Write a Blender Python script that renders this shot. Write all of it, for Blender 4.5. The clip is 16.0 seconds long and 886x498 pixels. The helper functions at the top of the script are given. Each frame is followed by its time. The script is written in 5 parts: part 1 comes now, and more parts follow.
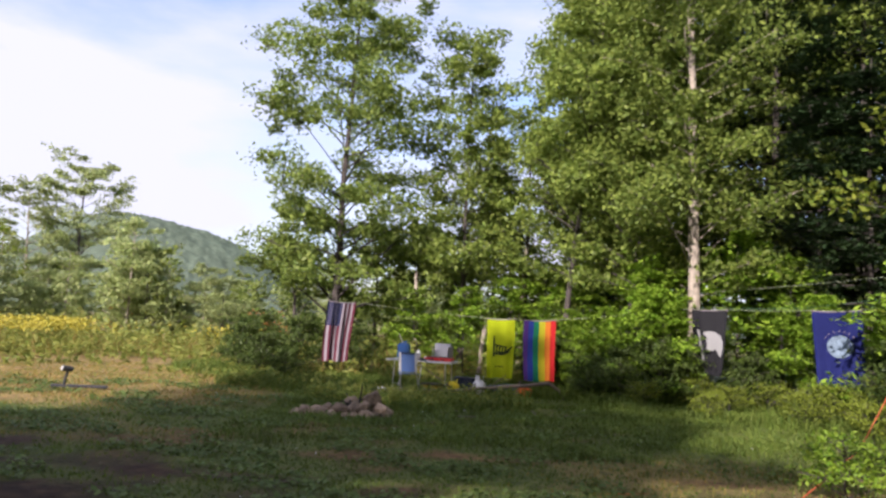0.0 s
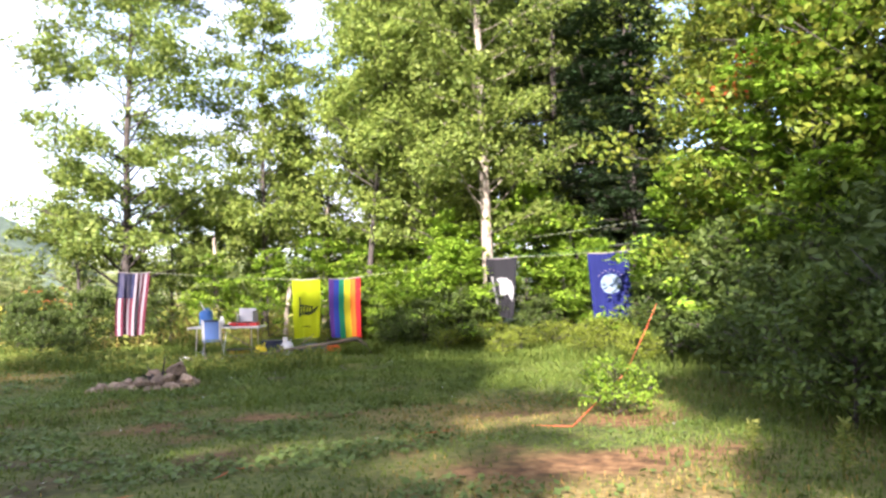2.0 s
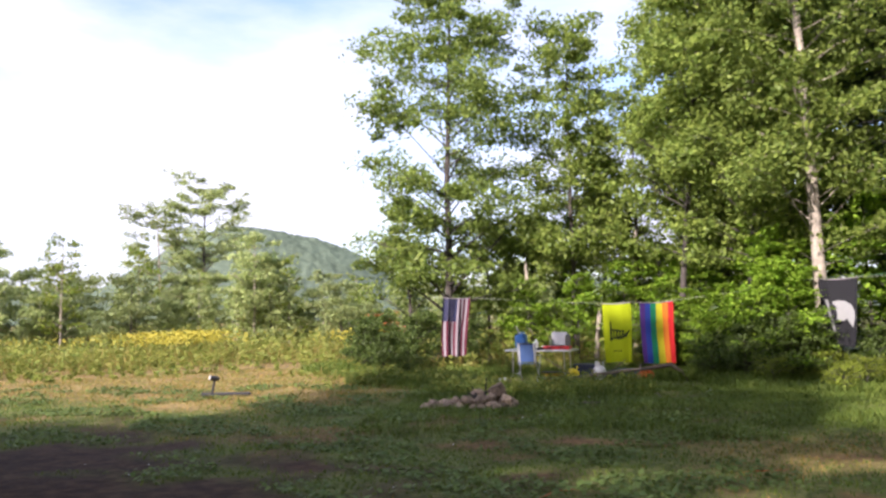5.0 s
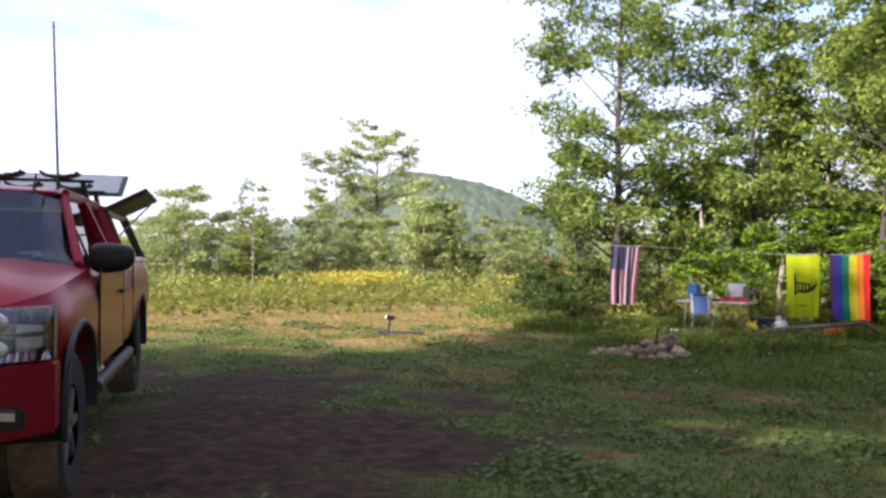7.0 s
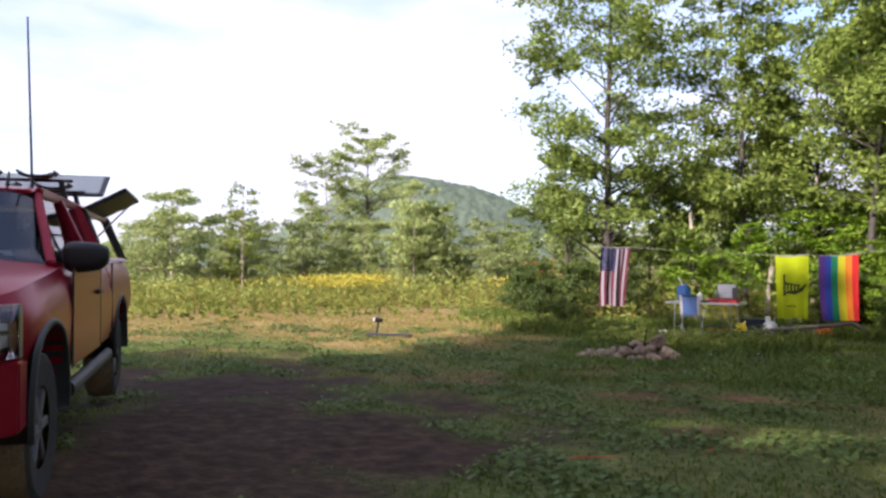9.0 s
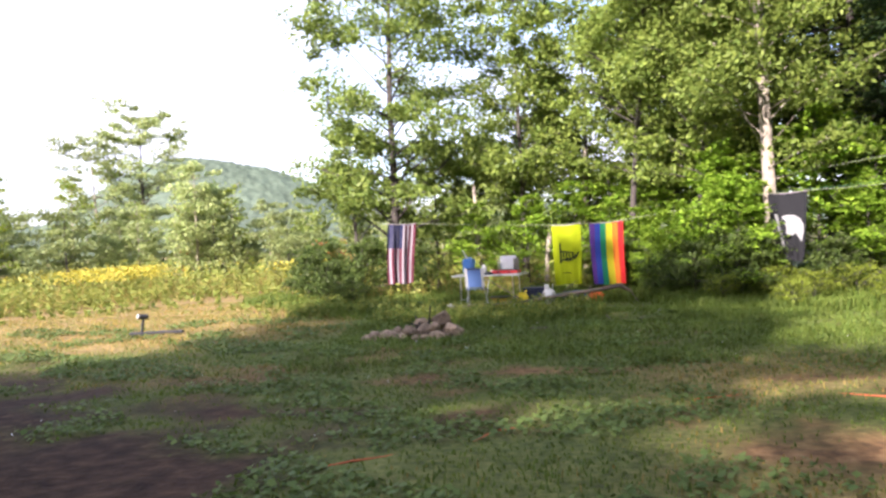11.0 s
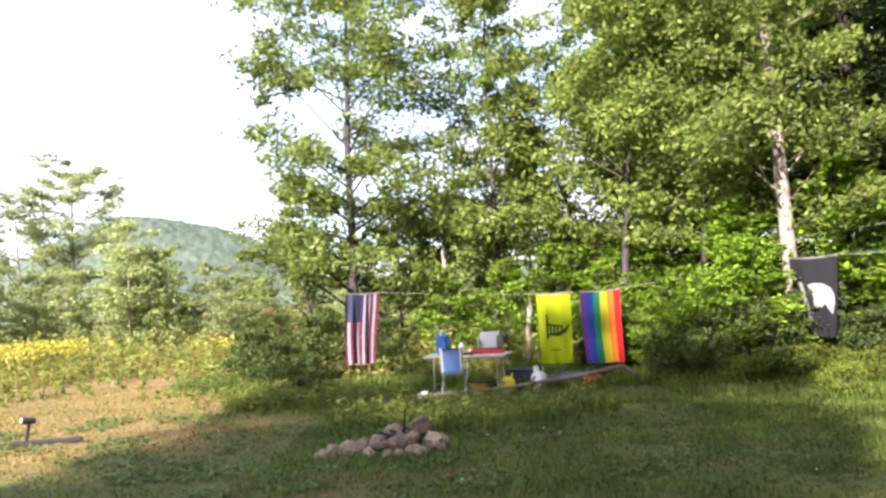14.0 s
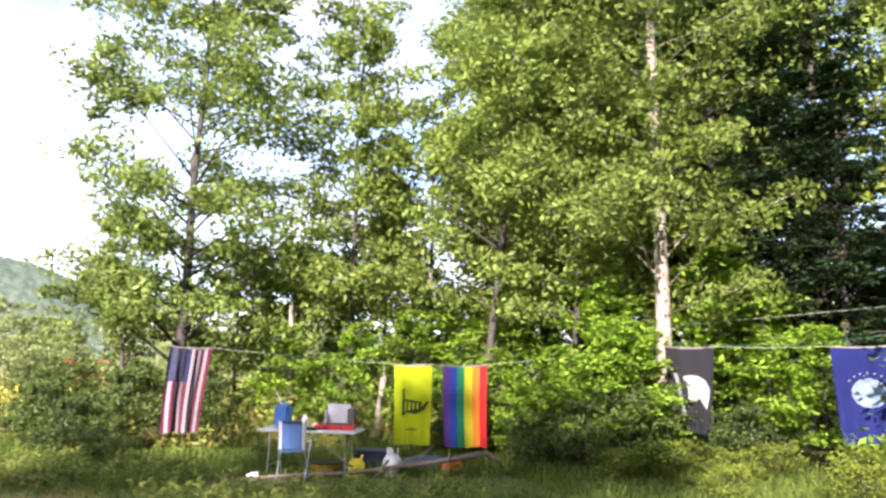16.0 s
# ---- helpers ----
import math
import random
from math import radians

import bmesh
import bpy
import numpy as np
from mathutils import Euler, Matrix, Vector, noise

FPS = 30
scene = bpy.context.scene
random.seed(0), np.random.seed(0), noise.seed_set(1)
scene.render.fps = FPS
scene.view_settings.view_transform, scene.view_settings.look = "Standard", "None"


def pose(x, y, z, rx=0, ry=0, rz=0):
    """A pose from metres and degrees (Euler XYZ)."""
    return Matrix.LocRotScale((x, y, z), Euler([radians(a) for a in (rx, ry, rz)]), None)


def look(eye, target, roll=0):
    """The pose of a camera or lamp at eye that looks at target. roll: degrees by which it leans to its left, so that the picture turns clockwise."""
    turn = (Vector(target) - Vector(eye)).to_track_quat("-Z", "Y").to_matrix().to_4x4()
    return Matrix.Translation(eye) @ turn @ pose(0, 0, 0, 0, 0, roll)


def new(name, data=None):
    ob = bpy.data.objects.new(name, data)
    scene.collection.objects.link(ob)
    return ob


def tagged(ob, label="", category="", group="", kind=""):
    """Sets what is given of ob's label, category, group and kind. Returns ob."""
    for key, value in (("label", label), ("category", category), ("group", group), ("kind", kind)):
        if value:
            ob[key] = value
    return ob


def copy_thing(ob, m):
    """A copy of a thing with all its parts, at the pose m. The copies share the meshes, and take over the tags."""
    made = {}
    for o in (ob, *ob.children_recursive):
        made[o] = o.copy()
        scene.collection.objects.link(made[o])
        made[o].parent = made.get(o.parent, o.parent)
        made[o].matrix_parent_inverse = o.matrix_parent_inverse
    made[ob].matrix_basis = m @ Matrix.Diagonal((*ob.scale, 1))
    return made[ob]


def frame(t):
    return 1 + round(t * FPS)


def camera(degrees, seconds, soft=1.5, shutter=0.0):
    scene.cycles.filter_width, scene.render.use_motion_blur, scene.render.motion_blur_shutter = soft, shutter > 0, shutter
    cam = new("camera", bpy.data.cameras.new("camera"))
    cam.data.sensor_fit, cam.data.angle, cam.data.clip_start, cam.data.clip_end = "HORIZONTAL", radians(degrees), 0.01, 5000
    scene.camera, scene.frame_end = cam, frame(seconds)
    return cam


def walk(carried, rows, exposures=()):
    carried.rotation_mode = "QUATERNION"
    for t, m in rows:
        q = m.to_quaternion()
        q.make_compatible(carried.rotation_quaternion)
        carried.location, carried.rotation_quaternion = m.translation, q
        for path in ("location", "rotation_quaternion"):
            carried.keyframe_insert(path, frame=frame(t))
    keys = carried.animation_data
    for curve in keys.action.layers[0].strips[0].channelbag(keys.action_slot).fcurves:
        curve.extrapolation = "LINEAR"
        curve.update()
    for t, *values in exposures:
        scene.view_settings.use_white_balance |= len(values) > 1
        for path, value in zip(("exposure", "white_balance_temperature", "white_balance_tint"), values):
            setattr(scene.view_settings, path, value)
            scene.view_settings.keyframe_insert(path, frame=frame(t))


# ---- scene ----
cam = camera(62.1, 16.0, soft=2.65)
PATH = [
    (0, (0.616, 0.394, 1.365), (0.547, 2.382, 1.568), 2.91),
    (0.5, (0.546, 0.247, 1.374), (0.499, 2.240, 1.539), 0.11),
    (1, (0.533, 0.187, 1.376), (0.636, 2.179, 1.515), 0.06),
    (1.5, (0.579, 0.151, 1.367), (1.008, 2.102, 1.459), 0.71),
    (2, (0.570, 0.164, 1.364), (1.036, 2.107, 1.461), -1.12),
    (2.5, (0.526, 0.127, 1.366), (0.674, 2.120, 1.461), -1.97),
    (3, (0.493, 0.088, 1.377), (0.386, 2.081, 1.498), -4.02),
    (3.5, (0.483, 0.088, 1.382), (0.212, 2.063, 1.539), -2.82),
    (3.7, (0.482, 0.082, 1.383), (0.170, 2.049, 1.570), -2.21),
    (5.8, (0.508, 0.032, 1.417), (0.154, 1.995, 1.558), -1.01),
    (6, (0.504, 0.022, 1.420), (0.125, 1.984, 1.497), -1.70),
    (6.5, (0.485, -0.001, 1.435), (0.015, 1.942, 1.473), -2.66),
    (7, (0.444, -0.066, 1.436), (-0.331, 1.778, 1.464), 0.15),
    (7.5, (0.430, -0.081, 1.434), (-0.553, 1.661, 1.459), 0.38),
    (8, (0.410, -0.067, 1.430), (-0.659, 1.623, 1.454), 0.30),
    (8.5, (0.420, -0.043, 1.412), (-0.612, 1.671, 1.419), 0.11),
    (9, (0.477, 0.045, 1.397), (-0.278, 1.897, 1.435), -0.03),
    (9.5, (0.537, 0.172, 1.368), (0.023, 2.104, 1.396), -0.40),
    (10, (0.588, 0.313, 1.347), (0.228, 2.280, 1.379), 0.87),
    (10.2, (0.605, 0.372, 1.317), (0.264, 2.342, 1.344), 0.05),
    (12.3, (0.631, 1.867, 1.601), (0.579, 3.863, 1.485), -3.33),
    (12.5, (0.604, 2.027, 1.609), (0.560, 4.025, 1.531), -1.95),
    (13, (0.475, 2.461, 1.627), (0.410, 4.460, 1.635), -2.67),
    (13.5, (0.277, 2.842, 1.673), (0.142, 4.834, 1.796), -4.47),
    (14, (0.037, 3.303, 1.684), (-0.061, 5.297, 1.806), -3.23),
    (14.5, (-0.065, 3.704, 1.674), (-0.059, 5.703, 1.730), -1.61),
    (15, (-0.069, 4.151, 1.678), (-0.125, 6.146, 1.804), -1.66),
    (15.5, (-0.135, 4.572, 1.672), (0.048, 6.554, 1.874), 0.04),
    (16, (-0.259, 5.013, 1.651), (0.064, 6.964, 1.952), 1.26),
]
EXPOSURES = [(t, stops + 0.1, 6090, 25) for t, stops in [(0, 0.85), (0.5, 1.22), (1, 1.5), (1.5, 1.87), (2, 2.12), (2.5, 2.15), (3, 2.08), (3.7, 1.64), (6, 1.2), (7, 1.25), (8, 1.18), (9, 1.15), (10, 1.4), (12.5, 2.12), (13.3, 2.02), (14.2, 1.77), (15, 1.83), (16, 1.85)]]
walk(cam, [(t, look(eye, target, roll)) for t, eye, target, roll in PATH], EXPOSURES)


# ---- world, sun ----
SUN_AZ, SUN_EL = radians(206), radians(30)      # where the sun stands, from +y clockwise
world = bpy.data.worlds.new("sky")
scene.world = world
world.use_nodes = True
wt = world.node_tree
wt.nodes.clear()
w_out = wt.nodes.new("ShaderNodeOutputWorld")
w_bg = wt.nodes.new("ShaderNodeBackground")
w_sky = wt.nodes.new("ShaderNodeTexSky")
w_sky.sky_type, w_sky.sun_disc = "NISHITA", False
w_sky.sun_elevation, w_sky.sun_rotation = SUN_EL, SUN_AZ
w_sky.dust_density = 2.0
w_co = wt.nodes.new("ShaderNodeTexCoord")
w_map = wt.nodes.new("ShaderNodeMapping")
w_map.inputs["Scale"].default_value = (1.0, 1.0, 3.2)
w_map.inputs["Location"].default_value = (0.35, 0.1, 0.0)
w_noise = wt.nodes.new("ShaderNodeTexNoise")
w_noise.inputs["Scale"].default_value, w_noise.inputs["Detail"].default_value = 1.7, 7.0
w_noise.inputs["Roughness"].default_value = 0.52
w_ramp = wt.nodes.new("ShaderNodeValToRGB")
w_ramp.color_ramp.elements[0].position, w_ramp.color_ramp.elements[1].position = 0.41, 0.60
w_ramp.color_ramp.elements[0].color = (0.04, 0.04, 0.04, 1)
w_mix = wt.nodes.new("ShaderNodeMixRGB")
w_mix.inputs[2].default_value = (3.5, 3.65, 3.9, 1)
for a, b in ((w_co.outputs["Generated"], w_map.inputs["Vector"]), (w_map.outputs[0], w_noise.inputs["Vector"]), (w_noise.outputs["Fac"], w_ramp.inputs[0]),
             (w_ramp.outputs[0], w_mix.inputs[0]), (w_sky.outputs[0], w_mix.inputs[1]), (w_mix.outputs[0], w_bg.inputs[0]), (w_bg.outputs[0], w_out.inputs[0])):
    wt.links.new(a, b)
w_bg.inputs[1].default_value = 0.138
sun_data = bpy.data.lights.new("sun", "SUN")
sun_data.energy, sun_data.angle, sun_data.color = 4.7, radians(0.6), (1.0, 0.92, 0.80)
sun = new("sun", sun_data)
sun_from = Vector((math.sin(SUN_AZ) * math.cos(SUN_EL), math.cos(SUN_AZ) * math.cos(SUN_EL), math.sin(SUN_EL)))
sun.matrix_world = look(sun_from * 60, (0, 0, 0))


# ---- materials ----
def mat(name, colour, rough=0.7, metal=0.0, vary=0.25, scale=8.0, bump=0.0, fine=60.0, leafy=0.0, island=None, coat=0.0, spec=0.5, per_object=0.0):
    """A principled material whose colour wanders at two scales. island: a second colour reached by random pieces. leafy: share of light let through."""
    m = bpy.data.materials.new(name)
    m.use_nodes = True
    nt = m.node_tree
    bsdf = nt.nodes["Principled BSDF"]
    out = nt.nodes["Material Output"]
    def node(kind, **inputs):
        n = nt.nodes.new(kind)
        for k, v in inputs.items():
            n.inputs[k].default_value = v
        return n
    co = node("ShaderNodeTexCoord")
    n1 = node("ShaderNodeTexNoise", Scale=scale, Detail=5.0, Roughness=0.6)
    n2 = node("ShaderNodeTexNoise", Scale=fine, Detail=4.0, Roughness=0.65)
    nt.links.new(co.outputs["Object"], n1.inputs["Vector"])
    nt.links.new(co.outputs["Object"], n2.inputs["Vector"])
    add = node("ShaderNodeMath")
    add.operation = "ADD"
    nt.links.new(n1.outputs["Fac"], add.inputs[0])
    nt.links.new(n2.outputs["Fac"], add.inputs[1])
    rng = node("ShaderNodeMapRange")
    rng.inputs["From Min"].default_value, rng.inputs["From Max"].default_value = 0.65, 1.35
    rng.inputs["To Min"].default_value, rng.inputs["To Max"].default_value = 1 - vary, 1 + vary
    nt.links.new(add.outputs[0], rng.inputs["Value"])
    base = node("ShaderNodeRGB")
    base.outputs[0].default_value = (*colour, 1)
    src = base.outputs[0]
    if island:
        geo = node("ShaderNodeNewGeometry")
        ramp = node("ShaderNodeValToRGB")
        ramp.color_ramp.elements[0].color, ramp.color_ramp.elements[1].color = (*colour, 1), (*island, 1)
        nt.links.new(geo.outputs["Random Per Island"], ramp.inputs[0])
        src = ramp.outputs[0]
    mul = node("ShaderNodeVectorMath")
    mul.operation = "SCALE"
    nt.links.new(src, mul.inputs[0])
    nt.links.new(rng.outputs[0], mul.inputs["Scale"])
    col = mul.outputs[0]
    if per_object:
        info = node("ShaderNodeObjectInfo")
        r2 = node("ShaderNodeMapRange")
        r2.inputs["To Min"].default_value, r2.inputs["To Max"].default_value = 1 - per_object, 1 + per_object
        nt.links.new(info.outputs["Random"], r2.inputs["Value"])
        m2 = node("ShaderNodeVectorMath")
        m2.operation = "SCALE"
        nt.links.new(col, m2.inputs[0])
        nt.links.new(r2.outputs[0], m2.inputs["Scale"])
        col = m2.outputs[0]
    nt.links.new(col, bsdf.inputs["Base Color"])
    bsdf.inputs["Roughness"].default_value, bsdf.inputs["Metallic"].default_value = rough, metal
    bsdf.inputs["Coat Weight"].default_value, bsdf.inputs["Coat Roughness"].default_value = coat, 0.06
    bsdf.inputs["Specular IOR Level"].default_value = spec
    if bump:
        b = node("ShaderNodeBump", Strength=bump, Distance=0.02)
        nt.links.new(add.outputs[0], b.inputs["Height"])
        nt.links.new(b.outputs[0], bsdf.inputs["Normal"])
    if leafy:
        tr = node("ShaderNodeBsdfTranslucent")
        nt.links.new(col, tr.inputs["Color"])
        mix = node("ShaderNodeMixShader", Fac=leafy)
        nt.links.new(bsdf.outputs[0], mix.inputs[1])
        nt.links.new(tr.outputs[0], mix.inputs[2])
        nt.links.new(mix.outputs[0], out.inputs["Surface"])
    return m


def glass_mat(name, colour, rough=0.02):
    """Thin glass: tinted, clear from all sides, with a mirror gloss that grows towards grazing views."""
    m = bpy.data.materials.new(name)
    m.use_nodes = True
    nt = m.node_tree
    nt.nodes.remove(nt.nodes["Principled BSDF"])
    clear, gloss, mix, fres = (nt.nodes.new("ShaderNode" + k) for k in ("BsdfTransparent", "BsdfGlossy", "MixShader", "Fresnel"))
    clear.inputs["Color"].default_value = (*colour, 1)
    gloss.inputs["Roughness"].default_value = rough
    fres.inputs["IOR"].default_value = 1.9
    nt.links.new(fres.outputs[0], mix.inputs[0])
    nt.links.new(clear.outputs[0], mix.inputs[1])
    nt.links.new(gloss.outputs[0], mix.inputs[2])
    nt.links.new(mix.outputs[0], nt.nodes["Material Output"].inputs["Surface"])
    return m


LEAF_MAPLE = mat("maple_leaves", (0.115, 0.178, 0.036), 0.45, leafy=0.42, island=(0.24, 0.30, 0.065), vary=0.35, scale=0.7, fine=3.0, per_object=0.12, spec=0.18)
LEAF_BIRCH = mat("birch_leaves", (0.130, 0.20, 0.038), 0.45, leafy=0.42, island=(0.28, 0.345, 0.068), vary=0.35, scale=0.6, fine=3.0, per_object=0.18, spec=0.18)
LEAF_YELLOW = mat("turning_leaves", (0.11, 0.18, 0.02), 0.5, leafy=0.36, island=(0.22, 0.245, 0.03), vary=0.35, scale=0.7, fine=3.0, per_object=0.15, spec=0.18)
LEAF_BRIGHT = mat("sapling_leaves", (0.11, 0.22, 0.015), 0.45, leafy=0.36, island=(0.28, 0.40, 0.04), vary=0.3, scale=0.8, fine=3.0, per_object=0.15, spec=0.18)
LEAF_GOLD = mat("golden_leaves", (0.15, 0.20, 0.02), 0.5, leafy=0.38, island=(0.21, 0.25, 0.03), vary=0.3, scale=0.8, fine=3.0, per_object=0.15, spec=0.18)
# darker copy of the leaves: the brush's shade is put into its colour
LEAF_SHRUB_SHADED = mat("shaded_shrub_leaves", (0.048, 0.082, 0.018), 0.5, leafy=0.36, island=(0.11, 0.155, 0.032), vary=0.35, scale=0.8, fine=3.0, per_object=0.2, spec=0.18)
LEAF_DARK = mat("hemlock_needles", (0.016, 0.040, 0.012), 0.55, leafy=0.15, island=(0.035, 0.065, 0.018), vary=0.35, scale=0.7, fine=3.0)
LEAF_RED = mat("red_leaves", (0.40, 0.07, 0.02), 0.5, leafy=0.4, island=(0.5, 0.16, 0.03), vary=0.2)
BARK = mat("grey_bark", (0.06, 0.05, 0.042), 0.9, vary=0.45, scale=3.0, fine=25.0, bump=0.8)
BARK_BIRCH = mat("birch_bark", (0.27, 0.23, 0.18), 0.85, vary=0.75, scale=2.2, fine=9.0, bump=0.5)
GRASS = mat("grass_blades", (0.085, 0.14, 0.022), 0.55, leafy=0.35, island=(0.155, 0.195, 0.035), vary=0.4, scale=0.35, fine=1.6, spec=0.18)
STRAW = mat("dry_grass_blades", (0.34, 0.215, 0.065), 0.6, leafy=0.3, island=(0.19, 0.20, 0.05), vary=0.3, scale=0.4, fine=2.0, spec=0.18)
CLOVER = mat("clover_leaves", (0.085, 0.135, 0.032), 0.5, leafy=0.35, island=(0.145, 0.20, 0.05), vary=0.3, scale=0.5, fine=2.0, spec=0.18)
WEED = mat("weed_leaves", (0.125, 0.185, 0.03), 0.55, leafy=0.4, island=(0.31, 0.31, 0.07), vary=0.35, scale=0.3, fine=1.5, spec=0.18)
GOLD = mat("goldenrod_heads", (0.48, 0.42, 0.04), 0.7, leafy=0.3, island=(0.42, 0.36, 0.04), vary=0.2)
# far leaves paled: the haze over the field is put into their colour
LEAF_FAR_HAZED = mat("hazed_far_leaves", (0.20, 0.27, 0.09), 0.5, leafy=0.38, island=(0.36, 0.40, 0.15), vary=0.3, scale=0.5, fine=2.0, per_object=0.22, spec=0.18)
# woods greyed towards blue, with distance haze put into the colour
HILL = mat("hazed_hill_woods", (0.088, 0.115, 0.082), 0.98, vary=0.4, scale=0.03, fine=0.22, spec=0.03)


# ---- helpers for meshes ----
def mesh_ob(name, verts, faces, material, parent=None, label="", smooth=False):
    me = bpy.data.meshes.new(name)
    me.from_pydata([tuple(v) for v in verts], [], faces)
    for m in (material if isinstance(material, (list, tuple)) else [material]):
        me.materials.append(m)
    if smooth:
        me.polygons.foreach_set("use_smooth", [True] * len(me.polygons))
    ob = new(name, me)
    ob.parent = parent
    if label:
        tagged(ob, label)
    return ob


def part(name, bm, material, parent=None, label="", smooth=False, bevel=0.0):
    if bevel:
        bmesh.ops.bevel(bm, geom=[e for e in bm.edges if e.calc_face_angle(0) > 0.5], offset=bevel, segments=2, affect="EDGES", clamp_overlap=True)
    bmesh.ops.recalc_face_normals(bm, faces=bm.faces)
    me = bpy.data.meshes.new(name)
    bm.to_mesh(me)
    bm.free()
    for m in (material if isinstance(material, (list, tuple)) else [material]):
        me.materials.append(m)
    if smooth:
        me.polygons.foreach_set("use_smooth", [True] * len(me.polygons))
    ob = new(name, me)
    ob.parent = parent
    if label:
        tagged(ob, label)
    return ob


def box(sx, sy, sz, at=(0, 0, 0), turn=(0, 0, 0), bm=None):
    bm = bm or bmesh.new()
    bmesh.ops.create_cube(bm, size=1, matrix=pose(*at, *turn) @ Matrix.Diagonal((sx, sy, sz, 1)))
    return bm


def rod(a, b, r1, r2=None, sides=10, bm=None):
    bm = bm or bmesh.new()
    a, b = Vector(a), Vector(b)
    m = Matrix.Translation((a + b) / 2) @ (b - a).to_track_quat("Z", "Y").to_matrix().to_4x4()
    bmesh.ops.create_cone(bm, cap_ends=True, segments=sides, radius1=r1, radius2=r1 if r2 is None else r2, depth=(b - a).length, matrix=m)
    return bm


class Tubes:
    """Tapered tubes gathered into one mesh."""
    def __init__(self):
        self.v, self.f = [], []
    def add(self, pts, radii, sides=6):
        n0 = len(self.v)
        pts = [Vector(p) for p in pts]
        for i, p in enumerate(pts):
            d = (pts[min(i + 1, len(pts) - 1)] - pts[max(i - 1, 0)]).normalized()
            a = d.orthogonal().normalized()
            b = d.cross(a)
            for k in range(sides):
                w = 2 * math.pi * k / sides
                self.v.append(p + (a * math.cos(w) + b * math.sin(w)) * radii[i])
        for i in range(len(pts) - 1):
            for k in range(sides):
                k2 = (k + 1) % sides
                self.f.append((n0 + i * sides + k, n0 + i * sides + k2, n0 + (i + 1) * sides + k2, n0 + (i + 1) * sides + k))
        self.f.append(tuple(n0 + k for k in range(sides))[::-1])
        self.f.append(tuple(n0 + (len(pts) - 1) * sides + k for k in range(sides)))
    def ob(self, name, material, parent=None, label=""):
        return mesh_ob(name, self.v, self.f, material, parent, label, smooth=True)


def leaves_ob(name, centres, sizes, material, rng, parent=None, label="", up=0.6, slim=0.62, way=None):
    """Many folded leaf blades, each an island of its own, in one mesh."""
    c = np.asarray(centres, float)
    n = len(c)
    s = np.asarray(sizes, float).reshape(-1, 1) * np.ones((n, 1))
    nor = rng.normal(size=(n, 3))
    nor /= np.linalg.norm(nor, axis=1, keepdims=True)
    nor[:, 2] = np.abs(nor[:, 2]) + up
    nor /= np.linalg.norm(nor, axis=1, keepdims=True)
    t = rng.normal(size=(n, 3)) if way is None else np.asarray(way, float) + 0.25 * rng.normal(size=(n, 3))
    t -= nor * np.sum(t * nor, axis=1, keepdims=True)
    t /= np.linalg.norm(t, axis=1, keepdims=True) + 1e-9
    b = np.cross(nor, t)
    v = np.empty((n, 4, 3))
    v[:, 0] = c - t * s * 0.5
    v[:, 1] = c + b * s * 0.5 * slim - nor * s * 0.10
    v[:, 2] = c + t * s * 0.5 - nor * s * 0.12
    v[:, 3] = c - b * s * 0.5 * slim - nor * s * 0.10
    me = bpy.data.meshes.new(name)
    me.vertices.add(4 * n)
    me.vertices.foreach_set("co", v.reshape(-1))
    me.loops.add(4 * n)
    me.loops.foreach_set("vertex_index", np.arange(4 * n, dtype=np.int32))
    me.polygons.add(n)
    me.polygons.foreach_set("loop_start", np.arange(0, 4 * n, 4, dtype=np.int32))
    me.materials.append(material)
    me.update(calc_edges=True)
    ob = new(name, me)
    ob.parent = parent
    if label:
        tagged(ob, label)
    return ob


# ---- ground ----
def smooth_step(a, b, x):
    q = np.clip((x - a) / (b - a), 0, 1)
    return q * q * (3 - 2 * q)


def wave_noise(x, y, scale, seed):
    """Cheap smooth noise in -1..1 from a few turned waves."""
    r = np.random.RandomState(seed)
    tot = 0
    for k in range(7):
        a, p, f = r.uniform(0, 6.28), r.uniform(0, 6.28), scale * r.uniform(0.6, 1.9)
        tot = tot + np.sin((x * math.cos(a) + y * math.sin(a)) * f + p + 1.3 * np.sin((x * math.sin(a) - y * math.cos(a)) * f * 0.7 + p * 2))
    return tot / 4.0


def height(x, y):
    x, y = np.asarray(x, float), np.asarray(y, float)
    h = -0.12 * smooth_step(2.5, 9, y) + 0.05 * np.exp(-((x + 4.3) ** 2 + (y - 3.4) ** 2) / 9) - 0.07 * smooth_step(13.5, 16.5, y) * smooth_step(24, 19, y) * smooth_step(-5, -2.5, x) * smooth_step(4.5, 3, x)
    far = np.sqrt((x + 2) ** 2 + (y - 2) ** 2)
    left = smooth_step(2, -6, x - 0.0 * y)
    h = h - left * 1.6 * smooth_step(20, 60, far)
    near = smooth_step(70, 30, far)
    return h + near * (0.022 * wave_noise(x, y, 1.1, 3) + 0.012 * wave_noise(x, y, 3.7, 4))


PATCHES = [(-3.6, 4.6, 2.6, 2.9), (-5.3, 7.2, 2.0, 1.6), (-2.4, 0.0, 2.8, 1.7), (0.9, 8.9, 1.5, 0.22), (-0.5, 8.6, 0.9, 0.16), (3.2, 5.6, 1.3, 0.7), (4.2, 7.6, 0.9, 0.6), (-1.2, 10.85, 1.2, 0.28), (-2.2, 5.4, 1.3, 0.5), (-1.5, 7.2, 1.0, 0.25), (-2.8, 8.9, 1.2, 0.3), (3.6, 8.1, 0.8, 0.2), (-3.2, 1.4, 2.2, 1.4)]


